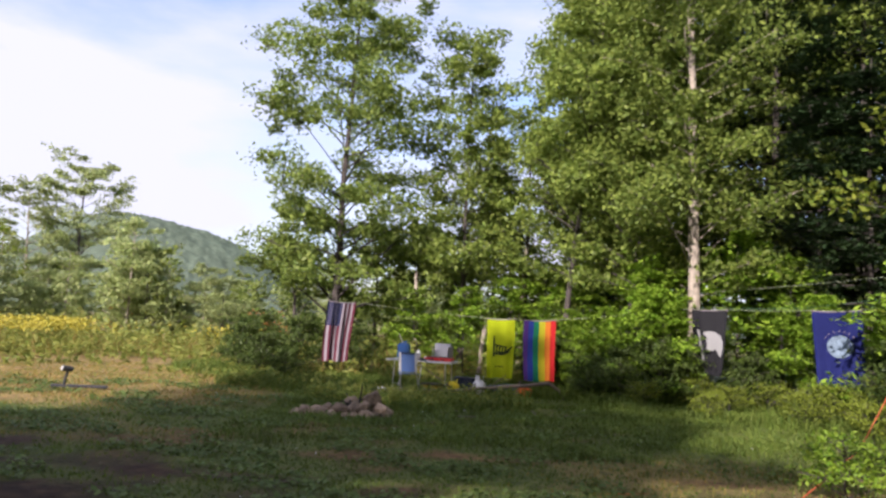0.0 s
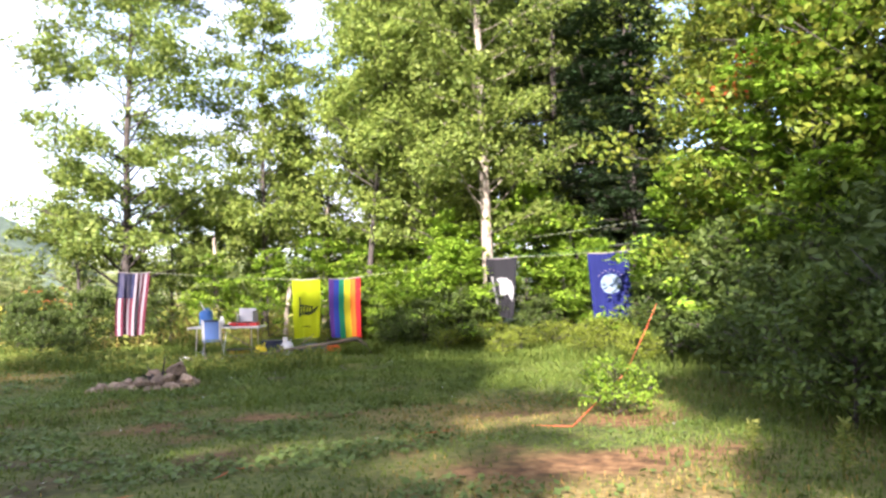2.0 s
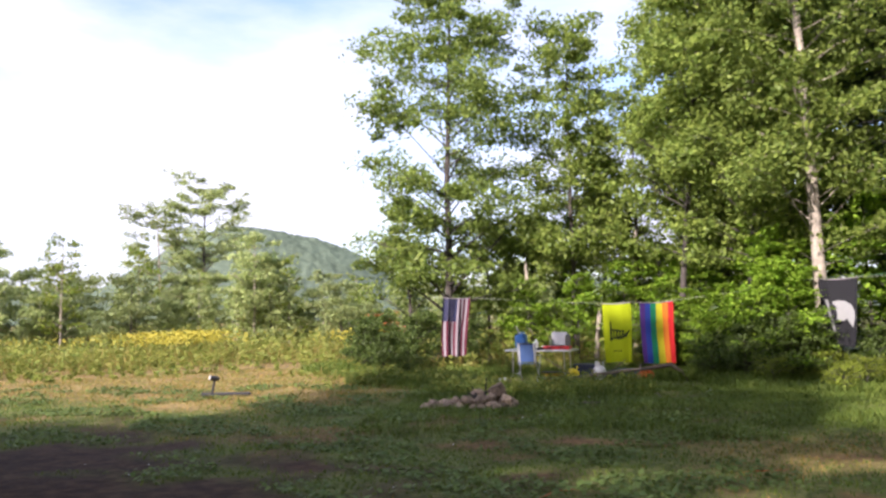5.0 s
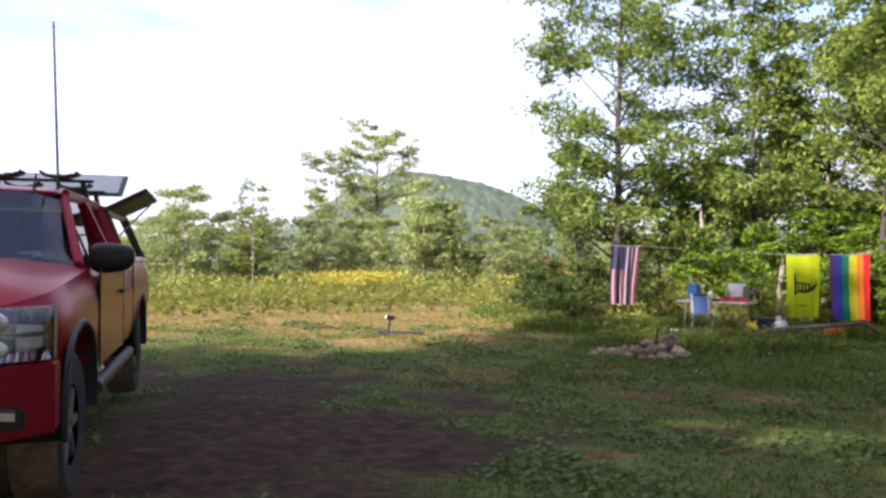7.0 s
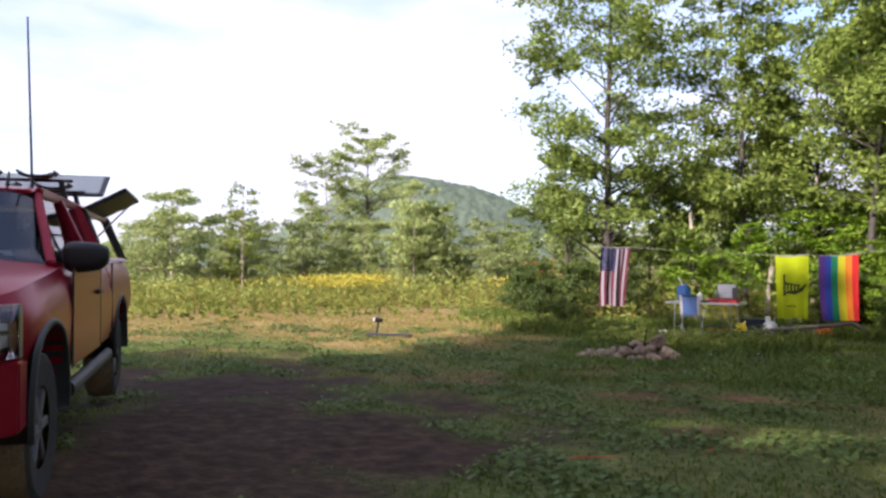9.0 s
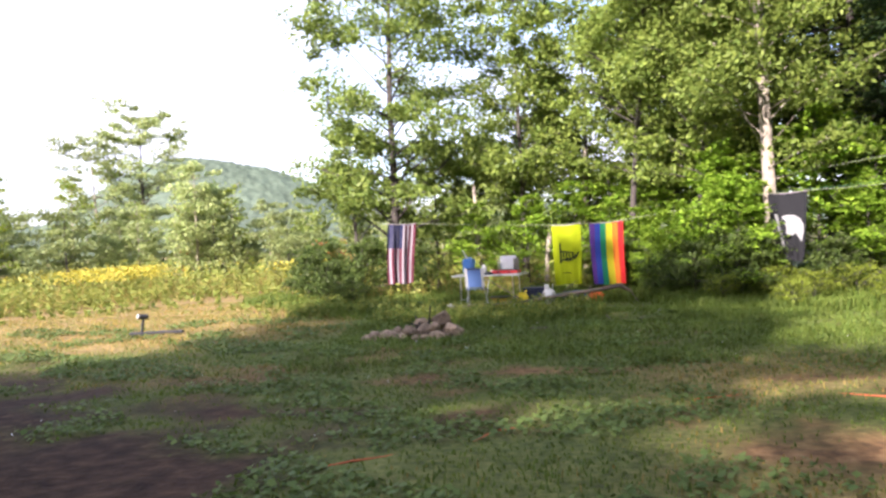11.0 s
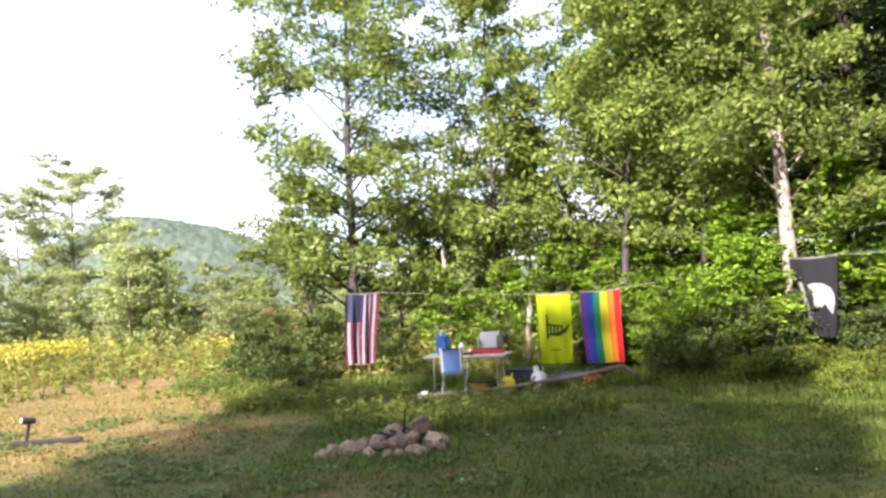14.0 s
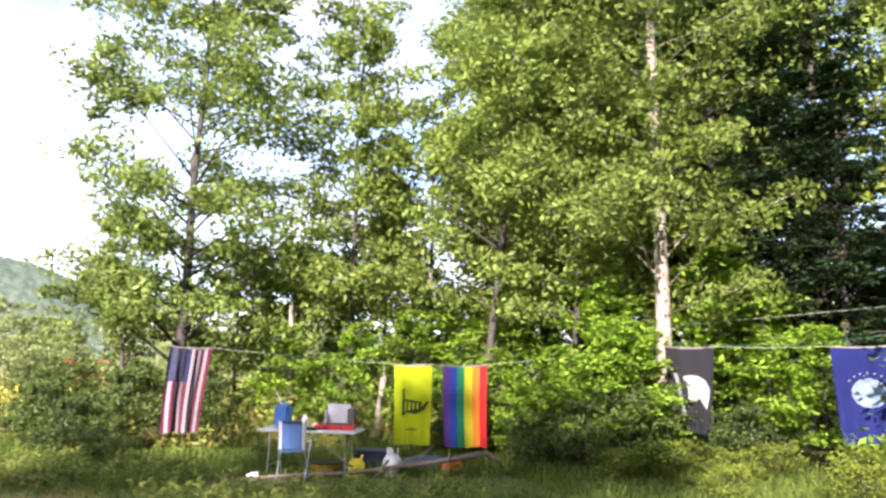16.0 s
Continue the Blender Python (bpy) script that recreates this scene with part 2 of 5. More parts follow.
def soil(x, y):
    """How bare the earth is, 0 to 1."""
    x, y = np.asarray(x, float), np.asarray(y, float)
    s = 0.0 * x
    n = wave_noise(x, y, 2.4, 8)
    for px, py, rx, ry in PATCHES:
        d = np.sqrt(((x - px) / rx) ** 2 + ((y - py) / ry) ** 2)
        s = np.maximum(s, smooth_step(1.3, 0.35, d + 0.45 * n) * (1.0 if ry > 0.4 else 0.75))
    return np.clip(s + 0.8 * smooth_step(0.15, 0.95, wave_noise(x, y, 1.7, 21)) * smooth_step(12, 9, y) * smooth_step(1.2, -0.4, x) + 0.5 * smooth_step(0.35, 1.0, wave_noise(x, y, 4.3, 23)), 0, 1)


def straw(x, y):
    x, y = np.asarray(x, float), np.asarray(y, float)
    n = wave_noise(x, y, 0.8, 12)
    field = smooth_step(11.2, 14.6, y - 0.1 * x + 1.1 * n) * smooth_step(-1.2, -4.6, x + 0.8 * n)
    # straw ends along the sun's direction: the sunlit band is put into the colour
    sun_band = smooth_step(0.9, 2.6, x) * smooth_step(10, 8, y) * smooth_step(0, 2, y) * smooth_step(1.7, 0.8, 0.9 * x - 0.44 * y)
    return np.clip(field * 0.9 + 0.7 * sun_band * smooth_step(-0.9, 0.1, n) + 0.35 * smooth_step(0.2, 1.0, n), 0, 1)


def spaced(lo, hi, step, reach):
    a = list(np.arange(lo, hi, step))
    g, d = step, hi
    while d < reach:
        a.append(d)
        g *= 1.22
        d += g
    g, d = step, lo
    while d > -reach:
        g *= 1.22
        d -= g
        a.insert(0, d)
    return np.array(a)


gx, gy = spaced(-15, 9, 0.13, 3000), spaced(-1, 21, 0.13, 3000)
GX, GY = np.meshgrid(gx, gy)
gv = np.stack([GX, GY, height(GX, GY)], -1).reshape(-1, 3)
nx, ny = len(gx), len(gy)
idx = np.arange(nx * ny).reshape(ny, nx)
gf = np.stack([idx[:-1, :-1], idx[:-1, 1:], idx[1:, 1:], idx[1:, :-1]], -1).reshape(-1, 4)
gme = bpy.data.meshes.new("ground")
gme.vertices.add(len(gv))
gme.vertices.foreach_set("co", gv.reshape(-1))
gme.loops.add(gf.size)
gme.loops.foreach_set("vertex_index", gf.reshape(-1).astype(np.int32))
gme.polygons.add(len(gf))
gme.polygons.foreach_set("loop_start", np.arange(0, gf.size, 4, dtype=np.int32))
gme.update(calc_edges=True)
gme.polygons.foreach_set("use_smooth", [True] * len(gf))
# the last mask marks moist earth and the truck's shade, both as colour
for key, values in (("soil", soil(GX, GY)), ("straw", straw(GX, GY)), ("damp_shade", smooth_step(1.15, 0.6, np.minimum(np.hypot((GX + 2.6) / 3.5, (GY - 5.6) / 3.6), np.hypot((GX + 5.3) / 3.4, (GY - 7.2) / 3.0)) + 0.15 * wave_noise(GX, GY, 1.1, 66)))):
    gme.attributes.new(key, "FLOAT", "POINT").data.foreach_set("value", values.reshape(-1).astype(np.float32))


def ground_mat():
    m = bpy.data.materials.new("meadow_ground")
    m.use_nodes = True
    nt = m.node_tree
    b = nt.nodes["Principled BSDF"]
    b.inputs["Roughness"].default_value = 0.95
    b.inputs["Specular IOR Level"].default_value = 0.15
    co = nt.nodes.new("ShaderNodeTexCoord")
    def nz(scale, detail=6.0):
        n = nt.nodes.new("ShaderNodeTexNoise")
        n.inputs["Scale"].default_value, n.inputs["Detail"].default_value = scale, detail
        nt.links.new(co.outputs["Object"], n.inputs["Vector"])
        return n
    def ramp(src, stops):
        r = nt.nodes.new("ShaderNodeValToRGB")
        while len(r.color_ramp.elements) < len(stops):
            r.color_ramp.elements.new(0.5)
        for e, (p, c) in zip(r.color_ramp.elements, stops):
            e.position, e.color = p, (*c, 1)
        nt.links.new(src, r.inputs[0])
        return r
    def mix(fac, a, c):
        n = nt.nodes.new("ShaderNodeMixRGB")
        nt.links.new(fac, n.inputs[0]); nt.links.new(a, n.inputs[1]); nt.links.new(c, n.inputs[2])
        return n
    def attr(key):
        n = nt.nodes.new("ShaderNodeAttribute")
        n.attribute_name = key
        return n
    fine, mid = nz(14), nz(1.3)
    green = ramp(fine.outputs["Fac"], ((0.3, (0.045, 0.060, 0.018)), (0.52, (0.09, 0.11, 0.028)), (0.75, (0.15, 0.15, 0.05))))
    dry = ramp(fine.outputs["Fac"], ((0.3, (0.12, 0.085, 0.035)), (0.55, (0.25, 0.175, 0.065)), (0.78, (0.36, 0.27, 0.11))))
    earth = ramp(nz(9).outputs["Fac"], ((0.3, (0.065, 0.037, 0.019)), (0.5, (0.155, 0.086, 0.038)), (0.75, (0.28, 0.165, 0.075))))
    one = mix(attr("straw").outputs["Fac"], green.outputs[0], dry.outputs[0])
    # moist earth, darkened further by shade put into the colour
    moist_shaded = ramp(nz(7).outputs["Fac"], ((0.3, (0.020, 0.011, 0.008)), (0.5, (0.042, 0.024, 0.015)), (0.75, (0.085, 0.05, 0.03))))
    clay = mix(attr("damp_shade").outputs["Fac"], earth.outputs[0], moist_shaded.outputs[0])
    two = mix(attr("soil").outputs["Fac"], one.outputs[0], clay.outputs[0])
    sc = nt.nodes.new("ShaderNodeVectorMath")
    sc.operation = "SCALE"
    rg = nt.nodes.new("ShaderNodeMapRange")
    rg.inputs["To Min"].default_value, rg.inputs["To Max"].default_value = 0.6, 1.4
    nt.links.new(mid.outputs["Fac"], rg.inputs["Value"])
    nt.links.new(two.outputs[0], sc.inputs[0]); nt.links.new(rg.outputs[0], sc.inputs["Scale"])
    nt.links.new(sc.outputs[0], b.inputs["Base Color"])
    bp = nt.nodes.new("ShaderNodeBump")
    bp.inputs["Strength"].default_value, bp.inputs["Distance"].default_value = 0.9, 0.03
    nt.links.new(nz(22).outputs["Fac"], bp.inputs["Height"])
    nt.links.new(bp.outputs[0], b.inputs["Normal"])
    return m


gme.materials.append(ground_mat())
ground = tagged(new("ground", gme), "patchy mown meadow with bare red-brown earth", "ground", kind="structure")


def gz(x, y):
    return float(height(x, y))


# ---- distant hills ----
def hill(name, cx, cy, axes, top, turn, label, seed):
    n = 190
    v, f = [], []
    for i in range(n + 1):
        for j in range(n + 1):
            u, w = 2 * i / n - 1, 2 * j / n - 1
            r = math.sqrt(u * u + w * w)
            z = top * max(0.0, math.cos(min(r, 1) * math.pi / 2)) ** 1.25
            x, y = u * axes[0], w * axes[1]
            p = Vector((x * 0.012, y * 0.012, seed))
            z *= 1 + 0.16 * noise.noise(p)
            z += (1.1 * noise.noise(Vector((x * 0.16, y * 0.16, seed))) + 1.3 * noise.noise(Vector((x * 0.37, y * 0.37, seed))) + 1.2 * noise.noise(Vector((x * 0.8, y * 0.8, seed)))) * min(1, z / 6) - 4
            c, s = math.cos(radians(turn)), math.sin(radians(turn))
            v.append((cx + x * c - y * s, cy + x * s + y * c, z))
    for i in range(n):
        for j in range(n):
            a = i * (n + 1) + j
            f.append((a, a + n + 1, a + n + 2, a + 1))
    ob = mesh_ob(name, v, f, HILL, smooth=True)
    return tagged(ob, label, "hill", kind="structure")


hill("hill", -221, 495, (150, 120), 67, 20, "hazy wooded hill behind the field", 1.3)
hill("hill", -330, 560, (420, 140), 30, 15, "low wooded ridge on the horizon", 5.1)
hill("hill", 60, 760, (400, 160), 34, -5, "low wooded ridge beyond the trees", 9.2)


# ---- trees ----
def grow(seed, tall, base, reach, limbs, leaves, leaf, trunk_r, droop=0.0, flat=0.45, profile=None, lean=(0, 0), clump=0.5, twigs=3, limb=0.38):
    """A trunk with limbs (tubes) and leaf centres in clumps at the limbs' twigs."""
    rng = np.random.default_rng(seed)
    tub, cs = Tubes(), []
    steps = 9
    bend = rng.normal(size=(steps + 1, 2)) * 0.03 * tall / 8
    bend[0] = 0
    bend = np.cumsum(bend, axis=0) * 0.6
    spine = [Vector((bend[i][0] + lean[0] * i / steps, bend[i][1] + lean[1] * i / steps, tall * i / steps - (0.15 if i == 0 else 0))) for i in range(steps + 1)]
    tub.add(spine, [trunk_r * (1.35 if i == 0 else 1.0) * (1 - 0.93 * i / steps) + 0.006 for i in range(steps + 1)], 9)
    def at(z):
        q = min(max(z / tall, 0), 0.999) * steps
        i = int(q)
        return spine[i].lerp(spine[i + 1], q - i)
    profile = profile or (lambda q: (1 - q) ** 0.6 * (0.45 + 0.55 * min(1, q * 4)))
    for k in range(limbs):
        q = (k + rng.uniform(0, 1)) / limbs
        z = base + (tall - base) * q * 0.97
        a = k * 2.4 + rng.uniform(-0.6, 0.6)
        length = reach * profile(q) * rng.uniform(0.65, 1.12) + 0.15
        rise = (0.6 * (1 - 0.3 * q) - droop) * length * rng.uniform(0.3, 1.6)
        p0 = at(z)
        d = Vector((math.cos(a), math.sin(a), 0))
        p1 = p0 + d * length * 0.5 + Vector((0, 0, rise * 0.65))
        p2 = p0 + d * length + Vector((rng.normal() * 0.1, rng.normal() * 0.1, rise))
        r0 = max(0.012, trunk_r * (1 - q) * limb)
        tub.add([p0, p1, p2], [r0, r0 * 0.6, 0.008], 5)
        ends = [p2, p1.lerp(p2, 0.45), p1]
        for _ in range(twigs):
            s = p0.lerp(p2, rng.uniform(0.35, 0.9)) + Vector((0, 0, rise * 0.12))
            side = Vector((-d.y, d.x, 0)) * rng.choice((-1, 1)) * rng.uniform(0.25, 0.6) + d * 0.35
            e = s + side * length * 0.55 + Vector((0, 0, rng.uniform(-0.05, 0.25) * length))
            tub.add([s, e], [r0 * 0.4 + 0.003, 0.005], 4)
            ends += [e, s.lerp(e, 0.6)]
        for e in ends:
            cs.append((e, clump * rng.uniform(0.4, 1.45) * (0.45 + 0.55 * profile(q))))
    per = max(1, leaves // max(1, len(cs)))
    pts = []
    for e, r in cs:
        n = rng.poisson(per * rng.choice((0.35, 0.9, 1.75)))
        g = rng.normal(size=(n, 3))
        g *= (rng.uniform(0.25, 1, size=(n, 1)) ** 0.5) * r / (np.linalg.norm(g, axis=1, keepdims=True) + 1e-9)
        g[:, 2] = g[:, 2] * flat - 0.12 * np.hypot(g[:, 0], g[:, 1])
        pts.append(g + np.array(e))
    pts = np.concatenate(pts)
    pts = pts[pts[:, 2] > 0.12]
    return tub, pts, leaf * rng.uniform(0.75, 1.5, size=len(pts)), rng


def tree(name, label, seed, leaf_mat, bark, group="", category="tree", up=0.2, slim=0.46, **kw):
    top = new(name)
    tagged(top, label, category, group)
    tub, pts, sizes, rng = grow(seed, **kw)
    tub.ob("trunk", bark, top)
    leaves_ob("crown", pts, sizes, leaf_mat, rng, top, up=up, slim=slim)
    return top


def stand(ob, x, y, turn=0.0, scale=1.0):
    ob.matrix_basis = pose(x, y, gz(x, y), 0, 0, turn) @ Matrix.Scale(scale, 4)
    return ob


def again(ob, x, y, turn, scale, label=""):
    o = copy_thing(ob, pose(x, y, gz(x, y), 0, 0, turn))
    o.scale = (scale, scale, scale)
    return tagged(o, label)


R = random.Random(11)
# the maple that the striped flag hangs beside, and its thinner neighbours
crown_of = lambda q: (0.94 + 0.06 * math.sin(q * 16)) * (1.0 if q < 0.45 else 1.0 - (q - 0.45) * 0.85) * (0.75 + 0.25 * min(1, q * 5))
stand(tree("maple_tree", "tall maple with layered green leaves and airy top", 3, LEAF_MAPLE, BARK, tall=12.4, base=1.2, reach=2.8, limbs=72, leaves=40000, leaf=0.13, trunk_r=0.13, flat=0.55, profile=crown_of, lean=(0.34, -0.3), clump=0.62), -3.35, 22.2, 40)
stand(tree("maple_tree", "slender maple crowding the larger one", 4, LEAF_MAPLE, BARK, tall=5.2, base=0.7, reach=1.7, limbs=30, leaves=6800, leaf=0.14, trunk_r=0.06, clump=0.55), -4.6, 22.8, 10)
stand(tree("maple_tree", "slender maple leaning over the field edge", 7, LEAF_MAPLE, BARK, tall=4.6, base=0.6, reach=1.6, limbs=26, leaves=5600, leaf=0.14, trunk_r=0.05, clump=0.55), -2.2, 23.4, 80)
stand(tree("maple_tree", "narrow maple with an airy top at the forest edge", 5, LEAF_BIRCH, BARK, tall=10.4, base=1.8, reach=1.65, limbs=50, leaves=17000, leaf=0.13, trunk_r=0.08, profile=crown_of, flat=0.6, clump=0.5), 0.5, 22.4, 80)
stand(tree("maple_tree", "young maple filling the gap between two trees", 6, LEAF_BIRCH, BARK, tall=4.7, base=0.6, reach=1.9, limbs=32, leaves=9000, leaf=0.14, trunk_r=0.06, clump=0.55, flat=0.55), -0.8, 24.4, 10)

stand(tree("maple_tree", "bushy maple behind the flag line", 8, LEAF_BIRCH, BARK, tall=8.2, base=0.9, reach=2.0, limbs=50, leaves=17000, leaf=0.135, trunk_r=0.07, profile=crown_of, flat=0.6, clump=0.55), 2.5, 23.0, 30)
stand(tree("maple_tree", "leafy young maple between taller trees", 9, LEAF_MAPLE, BARK, tall=6.4, base=0.7, reach=1.8, limbs=40, leaves=11000, leaf=0.135, trunk_r=0.06, profile=crown_of, flat=0.6, clump=0.55), 1.5, 25.0, 110)

FULL = "dense broadleaf tree at the forest edge"
wide = lambda q: (0.8 + 0.2 * math.sin(q * 17 + 1)) * (1.0 if q < 0.7 else 1.0 - (q - 0.7) * 1.8)
big_a = tree("broadleaf_tree", FULL, 21, LEAF_BIRCH, BARK, "forest trees", tall=15.5, base=1.6, reach=3.2, limbs=70, leaves=33000, leaf=0.14, trunk_r=0.17, profile=wide, clump=0.6, flat=0.6)
big_b = tree("broadleaf_tree", FULL, 22, LEAF_MAPLE, BARK, "forest trees", tall=14.5, base=1.2, reach=3.0, limbs=66, leaves=31000, leaf=0.14, trunk_r=0.15, profile=wide, clump=0.58, flat=0.6)
birch = tree("birch_tree", "tall birch with pale peeling trunk among leaves", 23, LEAF_BIRCH, BARK_BIRCH, "forest trees", tall=15.0, base=2.3, reach=2.0, limbs=80, leaves=31000, leaf=0.125, trunk_r=0.15, profile=wide, clump=0.5, flat=0.6, lean=(-0.6, -0.1), limb=0.13)
stand(birch, 5.9, 17.5, 0)
stand(big_a, 5.5, 20.6, 0, 0.9)
stand(big_b, 5.2, 24.6, 30, 0.95)
for x, y, k, turn, sc in ((7.6, 24.0, 0, 50, 1.05), (10.6, 25.2, 1, 120, 1.08), (12.8, 21.8, 0, 200, 1.1), (13.6, 26.5, 0, 310, 1.15), (16.5, 21.0, 1, 20, 1.1), (16.0, 15.0, 0, 140, 1.1), (7.0, 27.5, 1, 70, 1.0)):
    again((big_a, big_b)[k], x, y, turn, sc)
mid = tree("broadleaf_tree", "leafy mid-height tree overhanging the flag line", 24, LEAF_BIRCH, BARK, "forest trees", tall=11.0, base=2.7, reach=2.0, limbs=50, leaves=21000, leaf=0.13, trunk_r=0.09, profile=crown_of, clump=0.52, flat=0.6, lean=(0.9, -0.3))
stand(mid, 3.2, 20.4, 0, 1.0)
for x, y, turn, sc in ((4.6, 18.9, 60, 0.85), (10.4, 22.9, 130, 1.0), (6.4, 25.5, 200, 1.3), (5.2, 22.6, 340, 1.0), (10.4, 26.0, 90, 1.5)):
    again(mid, x, y, turn, sc)

hemlock = tree("hemlock_tree", "dark hemlock with drooping flat boughs", 31, LEAF_DARK, BARK, "forest conifers", tall=14.0, base=0.9, reach=3.0, limbs=90, leaves=24000, leaf=0.17, trunk_r=0.16, droop=0.62, flat=0.22, profile=lambda q: 1.02 - 0.9 * q, clump=0.6, up=1.6, slim=0.4)
stand(hemlock, 11.0, 20.2, 0)
for x, y, turn, sc in ((13.2, 16.6, 80, 1.05), (14.0, 11.8, 150, 1.0), (9.8, 22.4, 220, 1.05), (10.4, 18.6, 40, 0.62), (12.4, 24.0, 300, 1.1), (13.0, 7.6, 60, 0.95), (12.6, 3.0, 130, 1.0)):
    again(hemlock, x, y, turn, sc)

# lighter saplings and turning maples along the edge
bright = tree("maple_sapling", "bright green maple sapling at the forest edge", 41, LEAF_BRIGHT, BARK, "edge saplings", tall=4.2, base=0.25, reach=1.35, limbs=30, leaves=4800, leaf=0.15, trunk_r=0.035, flat=0.35, clump=0.45, profile=lambda q: (1 - q) ** 0.5, up=0.9)
stand(bright, 7.0, 17.9, 0, 0.95)
for x, y, turn, sc in ((5.2, 20.0, 70, 0.95), (8.5, 18.6, 140, 0.85), (4.0, 20.8, 200, 0.8), (2.9, 21.6, 20, 0.75), (0.6, 21.4, 40, 0.62), (-0.9, 21.9, 150, 0.6), (1.9, 21.6, 250, 0.7), (6.1, 18.6, 300, 0.62), (3.4, 19.9, 330, 0.5), (3.9, 17.9, 15, 0.5), (4.7, 17.3, 85, 0.62), (5.0, 17.9, 165, 0.8), (5.0, 16.9, 250, 0.6), (7.7, 17.2, 210, 0.55), (8.3, 16.5, 290, 0.6), (6.4, 18.0, 45, 0.5), (3.5, 18.7, 110, 0.4), (9.0, 12.4, 80, 0.85), (8.4, 9.2, 20, 0.8), (9.8, 8.4, 300, 1.0)):
    again(bright, x, y, turn, sc)
turning = tree("maple_tree", "young maple with leaves turning yellow and brown", 51, LEAF_YELLOW, BARK, "turning maples", tall=7.5, base=0.8, reach=2.1, limbs=46, leaves=12500, leaf=0.13, trunk_r=0.06, flat=0.4, clump=0.55, profile=wide)
stand(turning, 9.2, 11.6, 0, 1.0)
red_rng = np.random.default_rng(9)
red_at = np.array([[-0.9, -0.9, 4.9], [-0.5, -1.2, 5.2], [-1.2, -0.6, 4.6], [0.3, -1.3, 5.8]])
leaves_ob("turned_spray", np.repeat(red_at, 45, 0) + red_rng.normal(size=(180, 3)) * [0.22, 0.22, 0.12], red_rng.uniform(0.07, 0.13, 180), LEAF_RED, red_rng, turning, "spray of red autumn leaves", up=0.3)["kind"] = "stuff"
for x, y, turn, sc in ((10.9, 13.6, 90, 1.25), (10.4, 9.4, 180, 1.15)):
    again(turning, x, y, turn, sc)
stand(tree("maple_sapling", "tall bright green maple sapling over the thicket", 42, LEAF_BRIGHT, BARK, "edge saplings", tall=6.4, base=0.4, reach=2.1, limbs=46, leaves=11500, leaf=0.15, trunk_r=0.05, flat=0.3, clump=0.5, profile=lambda q: (1 - q) ** 0.5, up=0.7), 9.3, 10.4, 33)
again(bright, 8.9, 13.6, 133, 0.95)
again(big_b, 11.6, 6.6, 160, 0.9)
again(big_a, 12.2, 10.4, 250, 0.95)

# brush at the foot of the forest
brush = tree("leafy_bush", "leafy green bush in the forest shade", 61, LEAF_SHRUB_SHADED, BARK, "edge brush", "bush", tall=1.7, base=0.08, reach=1.0, limbs=30, leaves=4000, leaf=0.105, trunk_r=0.02, flat=0.6, clump=0.36, profile=lambda q: 1 - 0.5 * q)
stand(brush, 7.2, 8.8, 0, 1.0)
for x, y, sc in ((8.2, 10.6, 1.2), (6.5, 7.4, 0.8), (7.6, 7.0, 1.3), (5.9, 6.0, 0.75), (7.2, 5.4, 1.3), (6.1, 4.4, 0.9), (8.9, 8.4, 1.5), (8.6, 6.0, 1.6), (7.6, 3.6, 1.4), (7.9, 12.6, 0.8), (-4.4, 18.6, 0.55), (-3.5, 17.6, 0.4), (-5.2, 19.6, 0.65),
                 (9.3, 14.6, 1.1), (10.5, 21.6, 2.0), (12.0, 19.6, 2.0), (11.2, 17.0, 1.6), (4.1, 17.0, 0.62), (4.9, 16.7, 0.7), (5.5, 17.2, 0.6), (3.5, 17.6, 0.5), (6.7, 16.6, 0.6), (5.4, 3.6, 0.8), (-3.9, 20.4, 0.8), (-2.6, 20.8, 0.7), (-5.4, 21.4, 0.8), (2.7, 19.8, 0.7)):
    again(brush, x, y, R.uniform(0, 360), sc)
yellow_bush = tree("leafy_bush", "yellow-green and golden bush at the grass edge", 62, LEAF_GOLD, BARK, "sunlit brush", "bush", tall=1.1, base=0.05, reach=0.75, limbs=20, leaves=1700, leaf=0.085, trunk_r=0.014, flat=0.7, clump=0.3, profile=lambda q: 1 - 0.4 * q)
stand(yellow_bush, 7.6, 13.2, 0, 0.55)
for x, y, sc in ((6.6, 13.6, 0.5), (7.4, 14.4, 0.6), (5.2, 14.4, 0.4), (6.0, 15.6, 0.45), (6.9, 15.9, 0.5), (8.3, 13.9, 0.7), (4.4, 16.0, 0.4), (5.6, 16.6, 0.5), (7.0, 12.2, 0.5)):
    again(yellow_bush, x, y, R.uniform(0, 360), sc)
sprout = tree("leafy_bush", "low bright green raspberry bush by the orange rope", 63, LEAF_BRIGHT, BARK, "", "bush", tall=0.75, base=0.04, reach=0.55, limbs=22, leaves=1500, leaf=0.08, trunk_r=0.006, flat=0.6, clump=0.2, profile=lambda q: 1 - 0.4 * q)
stand(sprout, 4.3, 7.7, 0, 0.62)

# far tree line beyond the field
far_birch = tree("birch_tree", "slim young birch on the far side of the field", 71, LEAF_FAR_HAZED, BARK_BIRCH, "far tree line", tall=6.0, base=0.6, reach=1.5, limbs=30, leaves=4200, leaf=0.17, trunk_r=0.06, clump=0.5, profile=wide)
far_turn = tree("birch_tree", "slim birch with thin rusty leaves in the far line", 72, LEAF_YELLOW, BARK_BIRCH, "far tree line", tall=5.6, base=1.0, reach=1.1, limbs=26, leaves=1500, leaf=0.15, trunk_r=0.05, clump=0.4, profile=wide)
